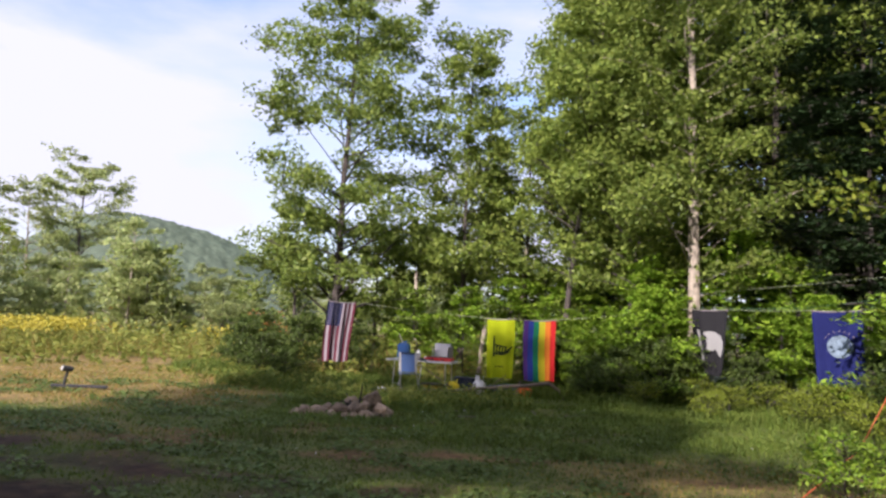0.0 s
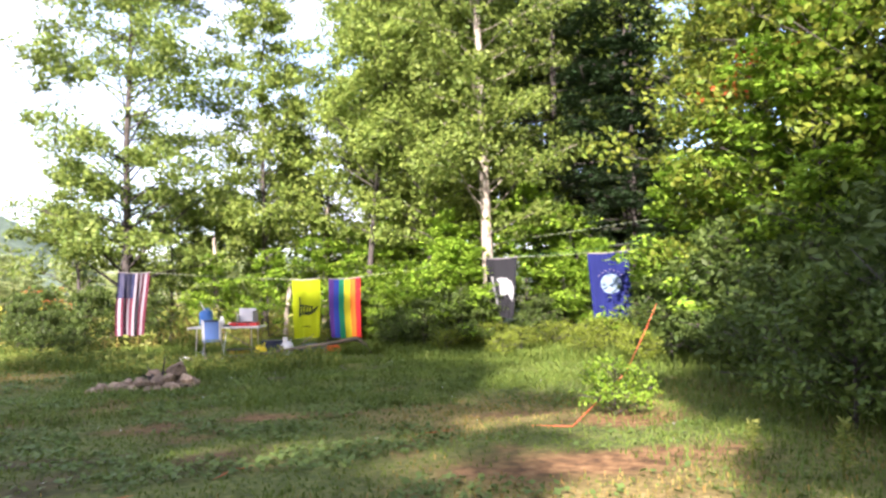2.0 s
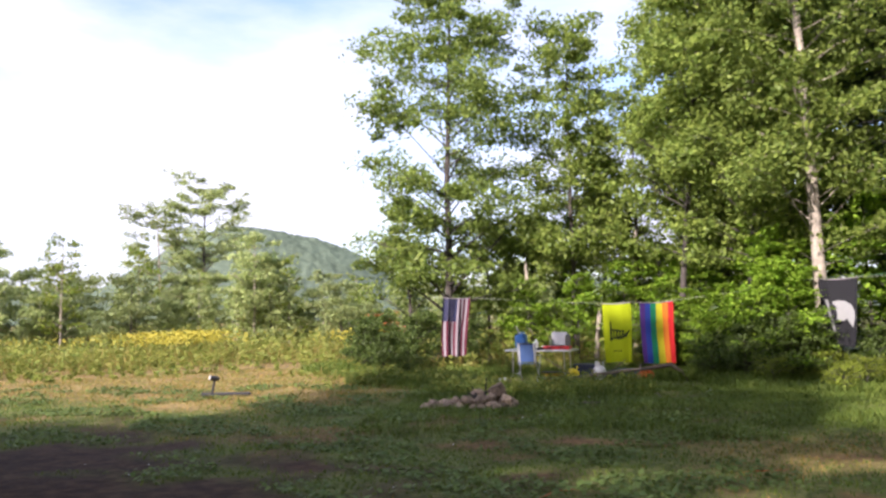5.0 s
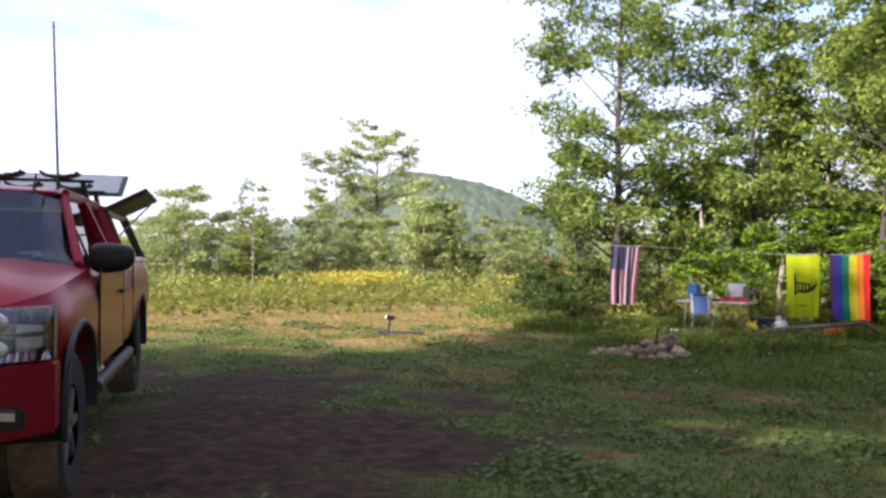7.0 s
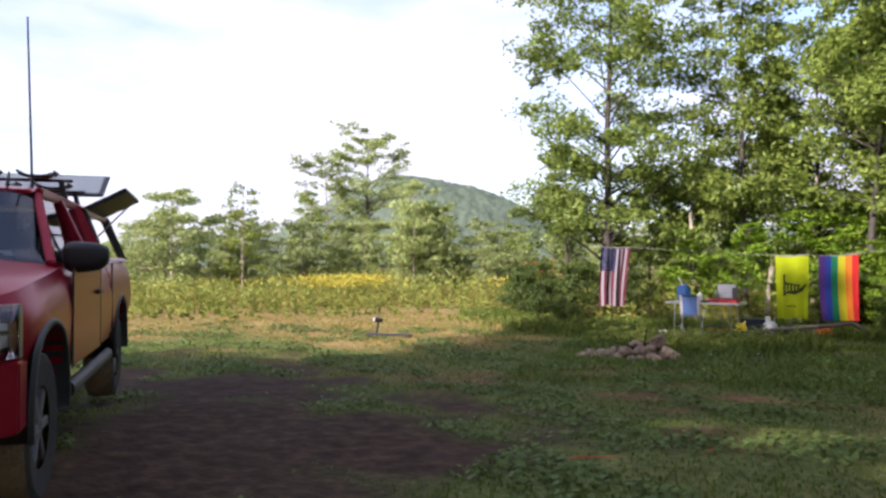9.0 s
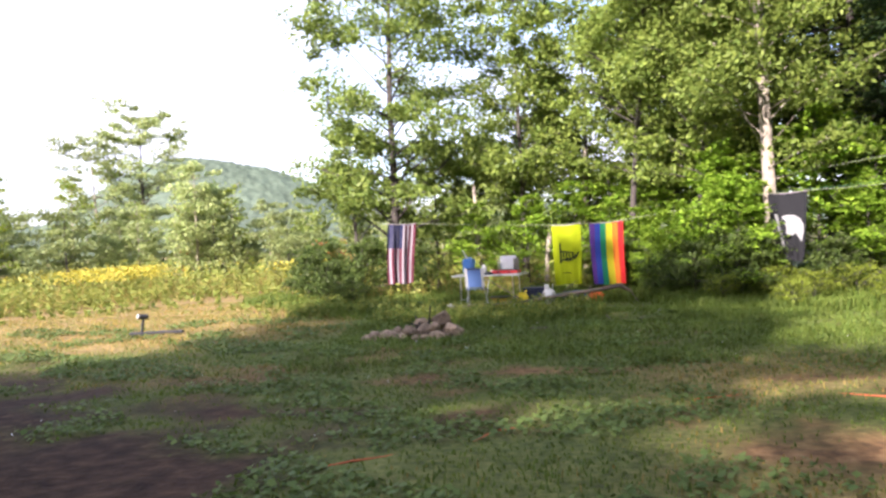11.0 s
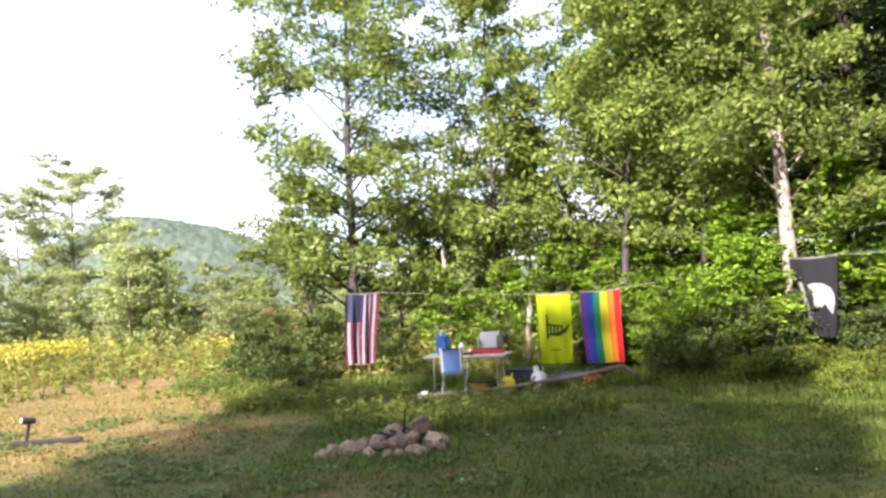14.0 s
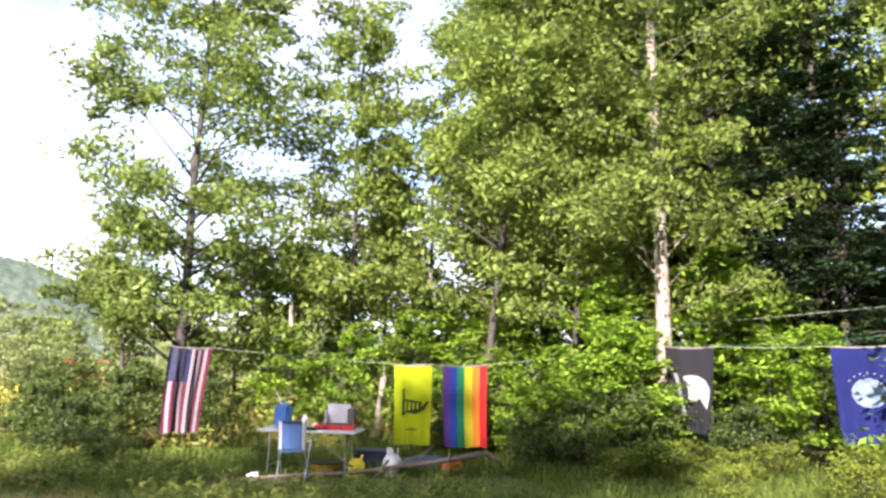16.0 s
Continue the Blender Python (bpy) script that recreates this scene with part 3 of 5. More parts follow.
far_oak = tree("broadleaf_tree", "round green tree in the far tree line", 73, LEAF_FAR_HAZED, BARK, "far tree line", tall=5.5, base=0.3, reach=2.2, limbs=34, leaves=5200, leaf=0.19, trunk_r=0.08, clump=0.7, profile=lambda q: 1 - 0.55 * q)
stand(far_birch, -27.0, 30.5, 0, 1.0)
stand(far_turn, -20.5, 33.0, 0, 1.0)
stand(far_oak, -16.5, 38.0, 0, 1.0)
for k in range(30):
    again(far_oak if k % 3 else far_birch, -40 + 1.35 * k + R.uniform(-0.6, 0.6), 26.5 + 0.36 * k + R.uniform(-1, 1.5), R.uniform(0, 360), R.uniform(0.4, 0.62))
for k in range(72):
    q = k / 71
    x = -44 + 52 * q + R.uniform(-1.2, 1.2)
    y = 24 + 18 * min(1, q * 1.5) + R.uniform(-2.5, 4.0)
    again((far_birch, far_turn, far_turn, far_birch, far_oak)[R.randrange(5)], x, y, R.uniform(0, 360), R.uniform(0.5, 0.86))
pine_top = lambda q: 0.5 + 0.5 * math.sin(q * 3.1)
stand(tree("pine_tree", "tall open-crowned pine with two stems above the far trees", 81, LEAF_FAR_HAZED, BARK, tall=10.2, base=3.8, reach=2.7, limbs=38, leaves=13500, leaf=0.15, trunk_r=0.14, clump=0.5, flat=0.34, twigs=4, profile=pine_top), -21.1, 40.4, 0)
stand(tree("pine_tree", "lower leaning pine beside the tallest one", 82, LEAF_FAR_HAZED, BARK_BIRCH, tall=8.8, base=2.6, reach=2.2, limbs=32, leaves=8000, leaf=0.14, trunk_r=0.10, clump=0.4, flat=0.4, twigs=4, lean=(-0.6, 0), profile=pine_top), -23.0, 39.6, 0)
for x, y, k, sc in ((-23.8, 26.6, 0, 0.86), (-21.4, 28.6, 1, 0.98), (-19.6, 31.0, 2, 0.7), (-17.6, 33.5, 0, 0.72), (-14.4, 32.8, 0, 0.98), (-13.9, 33.6, 2, 0.84), (-12.9, 33.4, 1, 0.85), (-11.4, 34.0, 0, 0.68), (-10.2, 33.0, 2, 0.6), (-25.6, 27.5, 2, 0.7), (-34.3, 19.7, 0, 0.82), (-35.8, 18.0, 0, 0.7), (-33.0, 21.5, 2, 0.6)):
    again((far_birch, far_turn, far_oak)[k], x, y, R.uniform(0, 360), sc)
for x, y, sc in ((-15.4, 34.6, 0.42), (-6.6, 27.5, 0.36)):
    stand(tree("maple_bush", "small bush with red autumn leaves", int(100 + x), LEAF_RED, BARK, "red bushes", "bush", tall=2.2, base=0.8, reach=0.9, limbs=10, leaves=420, leaf=0.12, trunk_r=0.03, clump=0.32, profile=lambda q: 1 - 0.4 * q), x, y, 0, sc * 2)

# woods behind the camera, which shade the clearing
shade_tree = tree("broadleaf_tree", "dense tree of the wood around the clearing", 29, LEAF_MAPLE, BARK, "forest trees", tall=15.0, base=2.0, reach=3.2, limbs=64, leaves=20000, leaf=0.27, trunk_r=0.16, profile=wide, clump=0.6, flat=0.5)
stand(shade_tree, -15.0, -13.2, 0, 1.45)
for x, y, turn, sc in ((-3.4, -16.5, 25, 1.3), (-12.6, -14.5, 40, 1.4), (-9.5, -13, 0, 1.08), (-2.0, -14, 60, 1.15), (0.9, -12, 110, 1.2), (3.6, -13, 170, 1.2), (6.6, -12, 220, 1.1), (10.4, -8, 280, 1.1), (12.5, -3, 10, 1.0), (-1.3, -10, 75, 0.8)):
    again(shade_tree, x, y, turn, sc)
# unseen bush row, added to keep far sunlit ground out of the chrome
for k in range(13):
    again(brush, -18 + 2.6 * k + R.uniform(-0.6, 0.6), -15.5 + 0.012 * (k - 6) ** 4 * 0.12 + R.uniform(-0.7, 0.7), R.uniform(0, 360), R.uniform(1.7, 2.3))
# dead pale stems in front of the wood
for x, y, tall, r, lean in ((2.25, 22.6, 3.9, 0.075, 0.1), (-0.8, 22.3, 3.1, 0.06, -0.1), (1.05, 21.2, 1.75, 0.07, 0.15), (3.5, 22.8, 3.2, 0.06, 0.1)):
    t = Tubes()
    t.add([(0, 0, -0.1), (lean * 0.3, 0, tall * 0.4), (lean, 0, tall * 0.93), (lean * 1.05, 0.02, tall)], [r * 1.2, r, r * 0.85, r * 0.3], 9)
    snag = t.ob("dead_trunk", BARK_BIRCH)
    snag.location = (x, y, gz(x, y))
    tagged(snag, "bare pale broken birch stem before the forest", "trunk", "dead stems")


# ---- grass and weeds ----
def weed_edge(x):
    """How far ahead the mown grass gives way to tall weeds."""
    return np.interp(x, [-40, -14, -12, -8.4, -5.5, -4.2, -2.5, 0.5, 3.0, 5.0, 7.0], [10, 15.5, 17.5, 20.5, 18.5, 16.8, 15.4, 14.6, 15.6, 14.4, 13.0])


def blades(name, label, x, y, tall, wide, material, rng, category="grass", bend=0.5, z0=None):
    """Narrow bent blades as one object: each a bent strip of two quads."""
    n = len(x)
    z = height(x, y) - 0.01 if z0 is None else z0
    a = rng.uniform(0, 2 * np.pi, n)
    tilt = rng.uniform(0.1, 1.0, n) * bend
    dx, dy = np.cos(a), np.sin(a)
    side = np.stack([-dy, dx, 0 * dx], -1) * (wide * 0.5)[:, None]
    p0 = np.stack([x, y, z], -1)
    p1 = p0 + np.stack([dx * tall * tilt * 0.35, dy * tall * tilt * 0.35, tall * 0.6], -1)
    p2 = p0 + np.stack([dx * tall * tilt, dy * tall * tilt, tall * (1 - 0.35 * tilt)], -1)
    v = np.stack([p0 - side, p0 + side, p1 + side * 0.8, p1 - side * 0.8, p2], 1)
    me = bpy.data.meshes.new(name)
    me.vertices.add(5 * n)
    me.vertices.foreach_set("co", v.reshape(-1))
    b = np.arange(n)[:, None] * 5
    loops = np.concatenate([b + [0, 1, 2, 3], b + [3, 2, 4]], 1).reshape(-1)
    me.loops.add(7 * n)
    me.loops.foreach_set("vertex_index", loops.astype(np.int32))
    me.polygons.add(2 * n)
    me.polygons.foreach_set("loop_start", np.stack([np.arange(n) * 7, np.arange(n) * 7 + 4], 1).reshape(-1).astype(np.int32))
    me.materials.append(material)
    me.update(calc_edges=True)
    return tagged(new(name, me), label, category, kind="stuff")


def scatter(n, x0, x1, y0, y1, rng):
    return rng.uniform(x0, x1, n), rng.uniform(y0, y1, n)


g_rng = np.random.default_rng(5)
x, y = scatter(250000, -17, 6.5, 1.5, 20.5, g_rng)
keep = (y < weed_edge(x) + 0.6) & (g_rng.uniform(size=len(x)) > soil(x, y) * 1.05) & (g_rng.uniform(size=len(x)) < np.clip(1.25 - 0.035 * np.hypot(x, y), 0.35, 1))
keep &= (0.5 + 0.6 * wave_noise(x, y, 3.3, 31)) > g_rng.uniform(-0.5, 0.55, size=len(x))
x, y = x[keep], y[keep]
dry = g_rng.uniform(size=len(x)) < straw(x, y) * 0.75
tall = g_rng.uniform(0.02, 0.05, len(x)) * (1 + 0.5 * wave_noise(x, y, 1.9, 14).clip(0, 1))
wide_b = g_rng.uniform(0.007, 0.013, len(x)) * (1 + 0.05 * np.hypot(x, y))
blades("grass", "short patchy green grass of the clearing", x[~dry], y[~dry], tall[~dry], wide_b[~dry], GRASS, g_rng)
blades("dry_grass", "straw-coloured dry grass of the clearing", x[dry], y[dry], tall[dry] * 1.2, wide_b[dry], STRAW, g_rng)
# clover and broad-leaved ground plants in patches
x, y = scatter(120000, -12, 5.5, 2.5, 15.5, g_rng)
keep = (wave_noise(x, y, 2.1, 41) + 0.5 * wave_noise(x, y, 5.3, 43) > 0.1) & (soil(x, y) < 0.5 + 0.3 * g_rng.uniform(size=len(x))) & (g_rng.uniform(size=len(x)) < 0.75 - 0.65 * smooth_step(1.2, 2.8, x))
x, y = x[keep], y[keep]
c = np.stack([x, y, height(x, y) + g_rng.uniform(0.015, 0.06, len(x))], -1)
tagged(leaves_ob("clover", c, g_rng.uniform(0.035, 0.075, len(x)), CLOVER, g_rng, up=1.2, slim=0.8), "low clover and plantain leaves in the grass", "ground plants", kind="stuff")
# taller grass round the table, the flags and the forest foot
x, y = scatter(70000, -7, 8, 12.0, 21.5, g_rng)
edge = weed_edge(x)
keep = (y > edge - 0.7 * g_rng.uniform(size=len(x))) | ((np.hypot(x - 0.1, (y - 13.6) * 1.0) < 1.0 + 0.4 * wave_noise(x, y, 2.0, 5)))
before_log = (x > -1.7) & (x < 3.1) & (y > 15.0) & (y < 17.0)
keep &= ~before_log | (g_rng.uniform(size=len(x)) < 0.3)
x, y = x[keep], y[keep]
tall = np.where(before_log[keep], 0.45, 1.0) * g_rng.uniform(0.10, 0.30, len(x)) * (1 + 0.45 * smooth_step(15.6, 16.6, y)) * (0.75 + 0.35 * wave_noise(x, y, 1.3, 52).clip(-1, 1))
blades("tall_grass", "uncut green grass under the flags", x, y, tall, g_rng.uniform(0.010, 0.020, len(x)), GRASS, g_rng, bend=1.5)
# shaggy grass between the fire pit and the flags
x, y = scatter(42000, -2.5, 5.5, 9.0, 15.2, g_rng)
keep = wave_noise(x, y, 1.6, 63) + 0.5 * wave_noise(x, y, 4.1, 64) + 0.35 * smooth_step(9, 12, y) > g_rng.uniform(-0.4, 0.7, len(x))
x, y = x[keep], y[keep]
blades("shaggy_grass", "shaggy uncut green grass before the flags", x, y, g_rng.uniform(0.06, 0.17, len(x)) * (0.8 + 0.3 * wave_noise(x, y, 2.3, 65).clip(-1, 1)), g_rng.uniform(0.008, 0.015, len(x)), GRASS, g_rng, bend=1.6)
# grass along the forest foot near the camera
x, y = scatter(26000, 3.4, 9, 3, 15, g_rng)
foot = np.interp(y, [3, 5.4, 7, 9.5, 12.6, 15], [4.0, 4.3, 4.8, 5.2, 5.0, 4.4])
keep = x > foot - 0.5 + 0.5 * g_rng.normal(size=len(x))
x, y = x[keep], y[keep]
blades("tall_grass", "low green grass at the forest foot", x, y, g_rng.uniform(0.03, 0.12, len(x)) * (1 + smooth_step(5, 7, x)), g_rng.uniform(0.008, 0.014, len(x)), GRASS, g_rng, bend=1.3)


def weeds(name, label, x, y, tall, material, rng, per=9, leaf=0.12, heads=None):
    """Upright leafy weeds: stalks with many narrow leaves, gathered."""
    n = len(x)
    z = height(x, y)
    k = rng.uniform(0.12, 1, (n, per))
    a = rng.uniform(0, 6.28, (n, per))
    r = 0.10 * tall[:, None] * (1.15 - k) + 0.03
    c = np.stack([x[:, None] + np.cos(a) * r, y[:, None] + np.sin(a) * r, z[:, None] + k * tall[:, None]], -1).reshape(-1, 3)
    way = np.stack([np.cos(a), np.sin(a), 0.4 + 0 * a], -1).reshape(-1, 3)
    return tagged(leaves_ob(name, c, leaf * rng.uniform(0.6, 1.4, len(c)), material, rng, up=0.15, slim=0.30, way=way), label, "weeds", kind="stuff")


x, y = scatter(16000, -5.5, 4.2, 12.8, 17.6, g_rng)
lush = np.maximum(1 - np.hypot((x + 0.3) / 2.3, (y - 14.3) / 1.3), 1 - np.hypot((x + 3.2) / 1.9, (y - 17.0) / 1.3))
keep = (lush + 0.25 * wave_noise(x, y, 2.2, 77) > 0.12) | ((y > 15.2) & (y < 16.6) & (g_rng.uniform(size=len(x)) < 0.08))
keep &= (y < 15.2) | (x < -1.7)
x, y = x[keep], y[keep]
blades("meadow_grass", "lush knee-high green grass behind the fire pit", x, y, g_rng.uniform(0.14, 0.42, len(x)), g_rng.uniform(0.008, 0.016, len(x)), GRASS, g_rng, bend=1.5)
weeds("meadow_weeds", "scattered green weeds behind the fire pit", x[::9], y[::9], g_rng.uniform(0.15, 0.42, len(x[::9])), WEED, g_rng, per=14, leaf=0.09)
x, y = scatter(15000, -46, 4, 13, 44, g_rng)
keep = (y > weed_edge(x) + g_rng.uniform(-1.8, 3.6, len(x))) & ((x < -3.5) | (y > 19.5)) & (g_rng.uniform(size=len(x)) < np.clip(1.6 - 0.03 * y, 0.3, 1))
x, y = x[keep], y[keep]
tall = (0.16 + 0.74 * smooth_step(0, 7, y - weed_edge(x))) * g_rng.uniform(0.5, 1.35, len(x)) * (1 + 0.45 * wave_noise(x, y, 0.7, 9).clip(-1, 1))
weeds("field_weeds", "tall green and straw weeds at the field's edge", x, y, tall, WEED, g_rng, per=14, leaf=0.17)
blades("field_grass", "tall straw-coloured grass among the weeds", np.repeat(x, 3) + g_rng.normal(size=3 * len(x)) * 0.25, np.repeat(y, 3) + g_rng.normal(size=3 * len(x)) * 0.25, np.repeat(tall, 3) * g_rng.uniform(0.6, 1.05, 3 * len(x)), 0.014 + 0 * np.repeat(tall, 3), STRAW, g_rng, bend=0.8)
clusters = ((-13.4, 23.4, 1.3, 0.8), (-12.2, 24.0, 1.0, 0.7), (-17.5, 25.0, 1.6, 0.10), (-7.5, 24.0, 1.6, 0.05), (-22.0, 24.5, 2.5, 0.06), (-5.8, 20.6, 0.8, 0.12))
gc = []
for cx, cy, rad, dens in clusters:
    m = int(360 * dens * rad)
    ax, ay = cx + g_rng.normal(size=m) * rad * 0.6, cy + g_rng.normal(size=m) * 0.8
    gc.append(np.stack([ax, ay, height(ax, ay) + g_rng.uniform(0.75, 1.12, m)], -1))
gc = np.concatenate(gc)
gc = np.repeat(gc, 4, 0) + g_rng.normal(size=(4 * len(gc), 3)) * [0.08, 0.08, 0.05]
tagged(leaves_ob("goldenrod", gc, g_rng.uniform(0.05, 0.11, len(gc)), GOLD, g_rng, up=0.3), "yellow goldenrod in bloom among the field weeds", "flowers", kind="stuff")


# ---- camp things: materials ----
def plain(name, colour, rough=0.6, metal=0.0, **kw):
    if "cloth" in name:
        kw.setdefault("spec", 0.08)
    return mat(name, colour, rough, metal, vary=kw.pop("vary", 0.1), scale=kw.pop("scale", 3.0), fine=kw.pop("fine", 40.0), **kw)


CLOTH_W = plain("white_cloth", (0.29, 0.25, 0.27), 0.85, leafy=0.3)
CLOTH_R = plain("red_cloth", (0.125, 0.030, 0.045), 0.85, leafy=0.3)
CLOTH_B = plain("navy_cloth", (0.028, 0.034, 0.080), 0.85, leafy=0.25)
CLOTH_PRINT = plain("white_print_cloth", (0.23, 0.23, 0.225), 0.85)
CLOTH_Y = plain("yellow_cloth", (0.40, 0.48, 0.008), 0.8, leafy=0.4)
CLOTH_K = plain("black_cloth", (0.019, 0.019, 0.021), 0.85, leafy=0.1)
CLOTH_ROYAL = plain("royal_blue_cloth", (0.017, 0.022, 0.105), 0.8, leafy=0.25, vary=0.2)
CLOTH_EMBLEM = plain("pale_emblem_cloth", (0.15, 0.20, 0.25), 0.85, vary=0.6, scale=14.0, fine=30.0)
RAINBOW = [plain(n + "_cloth", tuple(0.8 * q for q in c), 0.8, leafy=0.22) for n, c in (("purple", (0.12, 0.05, 0.24)), ("blue", (0.04, 0.07, 0.34)), ("green", (0.02, 0.23, 0.10)), ("lemon", (0.50, 0.48, 0.02)), ("orange", (0.55, 0.16, 0.02)), ("scarlet", (0.42, 0.02, 0.02)))]
INK = plain("dark_print_cloth", (0.035, 0.045, 0.012), 0.85)
ROPE = plain("pale_cord", (0.30, 0.33, 0.22), 0.8)
ROPE_GREEN = plain("green_cord", (0.06, 0.15, 0.09), 0.8)
ORANGE = plain("orange_cord", (0.55, 0.11, 0.04), 0.7)
STONE = mat("field_stone", (0.25, 0.185, 0.13), 0.92, vary=0.6, scale=6.0, fine=34.0, bump=1.0, per_object=0.4, spec=0.2)
WOOD_OLD = mat("weathered_wood", (0.13, 0.10, 0.075), 0.9, vary=0.4, scale=4.0, fine=30.0, bump=0.6)
CHAR = mat("charred_wood", (0.03, 0.026, 0.024), 0.95, vary=0.4, bump=0.5)
WHITE_P = plain("white_plastic", (0.56, 0.56, 0.54), 0.45)
BLUE_P = plain("blue_plastic", (0.03, 0.15, 0.42), 0.4)
BLUE_D = plain("dark_blue_plastic", (0.018, 0.025, 0.07), 0.45)
BLUE_FAB = plain("faded_blue_fabric", (0.08, 0.15, 0.34), 0.85)
GREY_METAL = plain("grey_metal", (0.42, 0.42, 0.425), 0.5, 0.3)
RED_P = plain("red_enamel", (0.55, 0.03, 0.03), 0.35)
YELLOW_P = plain("yellow_plastic", (0.75, 0.62, 0.04), 0.45)
BLACK_P = plain("black_plastic", (0.02, 0.02, 0.022), 0.5)
STEEL = plain("steel_tube", (0.5, 0.5, 0.52), 0.3, 0.9)
ORANGE_P = plain("orange_plastic", (0.75, 0.14, 0.03), 0.5)


# ---- flags on the line ----
def flag(name, label, tl, tr, drop, materials, pick, seed, folds=2.5, depth=0.05, taper=0.0, sway=0.0, nu=52, nv=60, prints=()):
    """A cloth that hangs from its short side: u runs along the line, v down. prints: (name, material, label, list of polygons in u, v)."""
    tl, tr = Vector(tl), Vector(tr)
    along = tr - tl
    wide = along.length
    ex = along.normalized()
    ey = Vector((-ex.y, ex.x, 0)).normalized()
    r = random.Random(seed)
    ph = [r.uniform(0, 6.28) for _ in range(4)]
    def cloth(u, v):
        squeeze = 1 - taper * v ** 1.6
        uu = 0.5 + (u - 0.5) * squeeze
        d = depth * (0.3 + 0.7 * v) * (math.sin(u * folds * 6.28 + ph[0] + 0.8 * v) + 0.5 * math.sin(u * folds * 12.1 + ph[1] - 1.2 * v)) + 0.03 * math.sin(v * 5 + ph[2])
        sag = 0.025 * math.sin(u * 3.14) * (1 - v)
        return ex * (uu * wide + sway * v) + ey * d + Vector((0, 0, -v * drop - sag - 0.012 * math.sin(u * 9 + ph[3]) * v))
    top = new(name)
    top.location = tl
    tagged(top, label, "flag", "flags on the line")
    v, f = [], []
    for j in range(nv + 1):
        for i in range(nu + 1):
            v.append(cloth(i / nu, j / nv))
    mi = []
    for j in range(nv):
        for i in range(nu):
            a = j * (nu + 1) + i
            f.append((a, a + nu + 1, a + nu + 2, a + 1))
            mi.append(pick((i + 0.5) / nu, (j + 0.5) / nv))
    body = mesh_ob("cloth", v, f, materials, top, smooth=True)
    body.data.polygons.foreach_set("material_index", mi)
    side = -1 if ey.y > 0 else 1
    for pname, pmat, plabel, polys in [e[:3] + (group,) for e in prints for group in ([[p] for p in e[3]] if e[0] == "printed_bar" else [e[3]])]:
        pv, pf = [], []
        for poly in polys:
            cu, cv = sum(p[0] for p in poly) / len(poly), sum(p[1] for p in poly) / len(poly)
            rings = [[(cu + (p[0] - cu) * q, cv + (p[1] - cv) * q) for p in poly] for q in (0.33, 0.66, 1.0)]
            n0 = len(pv)
            pv.append(cloth(cu, cv) + ey * side * 0.007)
            for ring in rings:
                pv += [cloth(a, b) + ey * side * 0.007 for a, b in ring]
            m = len(poly)
            for i in range(m):
                i2 = (i + 1) % m
                pf.append((n0, n0 + 1 + i, n0 + 1 + i2))
                for k in (0, 1):
                    pf.append((n0 + 1 + k * m + i, n0 + 1 + (k + 1) * m + i, n0 + 1 + (k + 1) * m + i2, n0 + 1 + k * m + i2))
        mesh_ob(pname, pv, pf, pmat, top, plabel, smooth=True)
    hem = Tubes()
    hem.add([cloth(i / 12, 0) + Vector((0, 0, 0.004)) for i in range(13)], [0.011] * 13, 6)
    hem.ob("hem", CLOTH_W, top, "white header sewn along the top")
    for q in (0.02, 0.98):
        part("clothespin", box(0.014, 0.022, 0.07, tuple(cloth(q, 0) + Vector((0, 0, 0.01)))), WOOD_OLD, top, "wooden clothespin")
    return top


def disc(u, v, ru, rv, n=20, cut=None):
    return [(u + ru * math.cos(6.2832 * k / n), v + rv * math.sin(6.2832 * k / n)) for k in range(n)]


def star_poly(u, v, r):
    return [(u + (r if k % 2 == 0 else r * 0.42) * math.sin(k * 0.6283) * 1.65, v - (r if k % 2 == 0 else r * 0.42) * math.cos(k * 0.6283)) for k in range(10)]


stars = [star_poly(0.045 + 0.052 * i + (0.026 if j % 2 else 0), 0.022 + 0.0345 * j, 0.011) for j in range(11) for i in range(9 if j % 2 == 0 else 8)]
flag("flag", "red and white striped flag with starred blue canton", (-2.80, 18.55, 1.80), (-2.17, 18.93, 1.78), 1.47, [CLOTH_R, CLOTH_W, CLOTH_B],
     lambda u, v: 2 if u < 7 / 13 and v < 0.40 else int(u * 13) % 2, 1, folds=2.6, depth=0.05, taper=0.14, sway=-0.10, prints=[("stars", CLOTH_W, "rows of small white stars", stars)])
coil = [[(0.20, 0.64), (0.22, 0.30), (0.28, 0.29), (0.30, 0.44), (0.28, 0.64)], [(0.28, 0.42), (0.74, 0.46), (0.74, 0.485), (0.28, 0.455)], [(0.28, 0.58), (0.70, 0.56), (0.78, 0.52), (0.90, 0.45), (0.92, 0.47), (0.80, 0.57), (0.62, 0.61), (0.28, 0.63)]] + [[(0.34 + 0.11 * k, 0.45), (0.40 + 0.11 * k, 0.455), (0.39 + 0.11 * k, 0.60), (0.33 + 0.11 * k, 0.60)] for k in range(4)]
bars = [[(0.34 + 0.08 * k, 0.80), (0.39 + 0.08 * k, 0.80), (0.39 + 0.08 * k, 0.825), (0.34 + 0.08 * k, 0.825)] for k in range(4)]
yf = flag("flag", "yellow flag with dark coiled emblem", (1.17, 19.0, 1.56), (1.85, 18.72, 1.58), 1.45, [CLOTH_Y], lambda u, v: 0, 2, folds=1.4, depth=0.04, taper=0.1, sway=0.03,
          prints=[("emblem", INK, "dark coiled print", coil), ("printed_bar", INK, "", bars)])
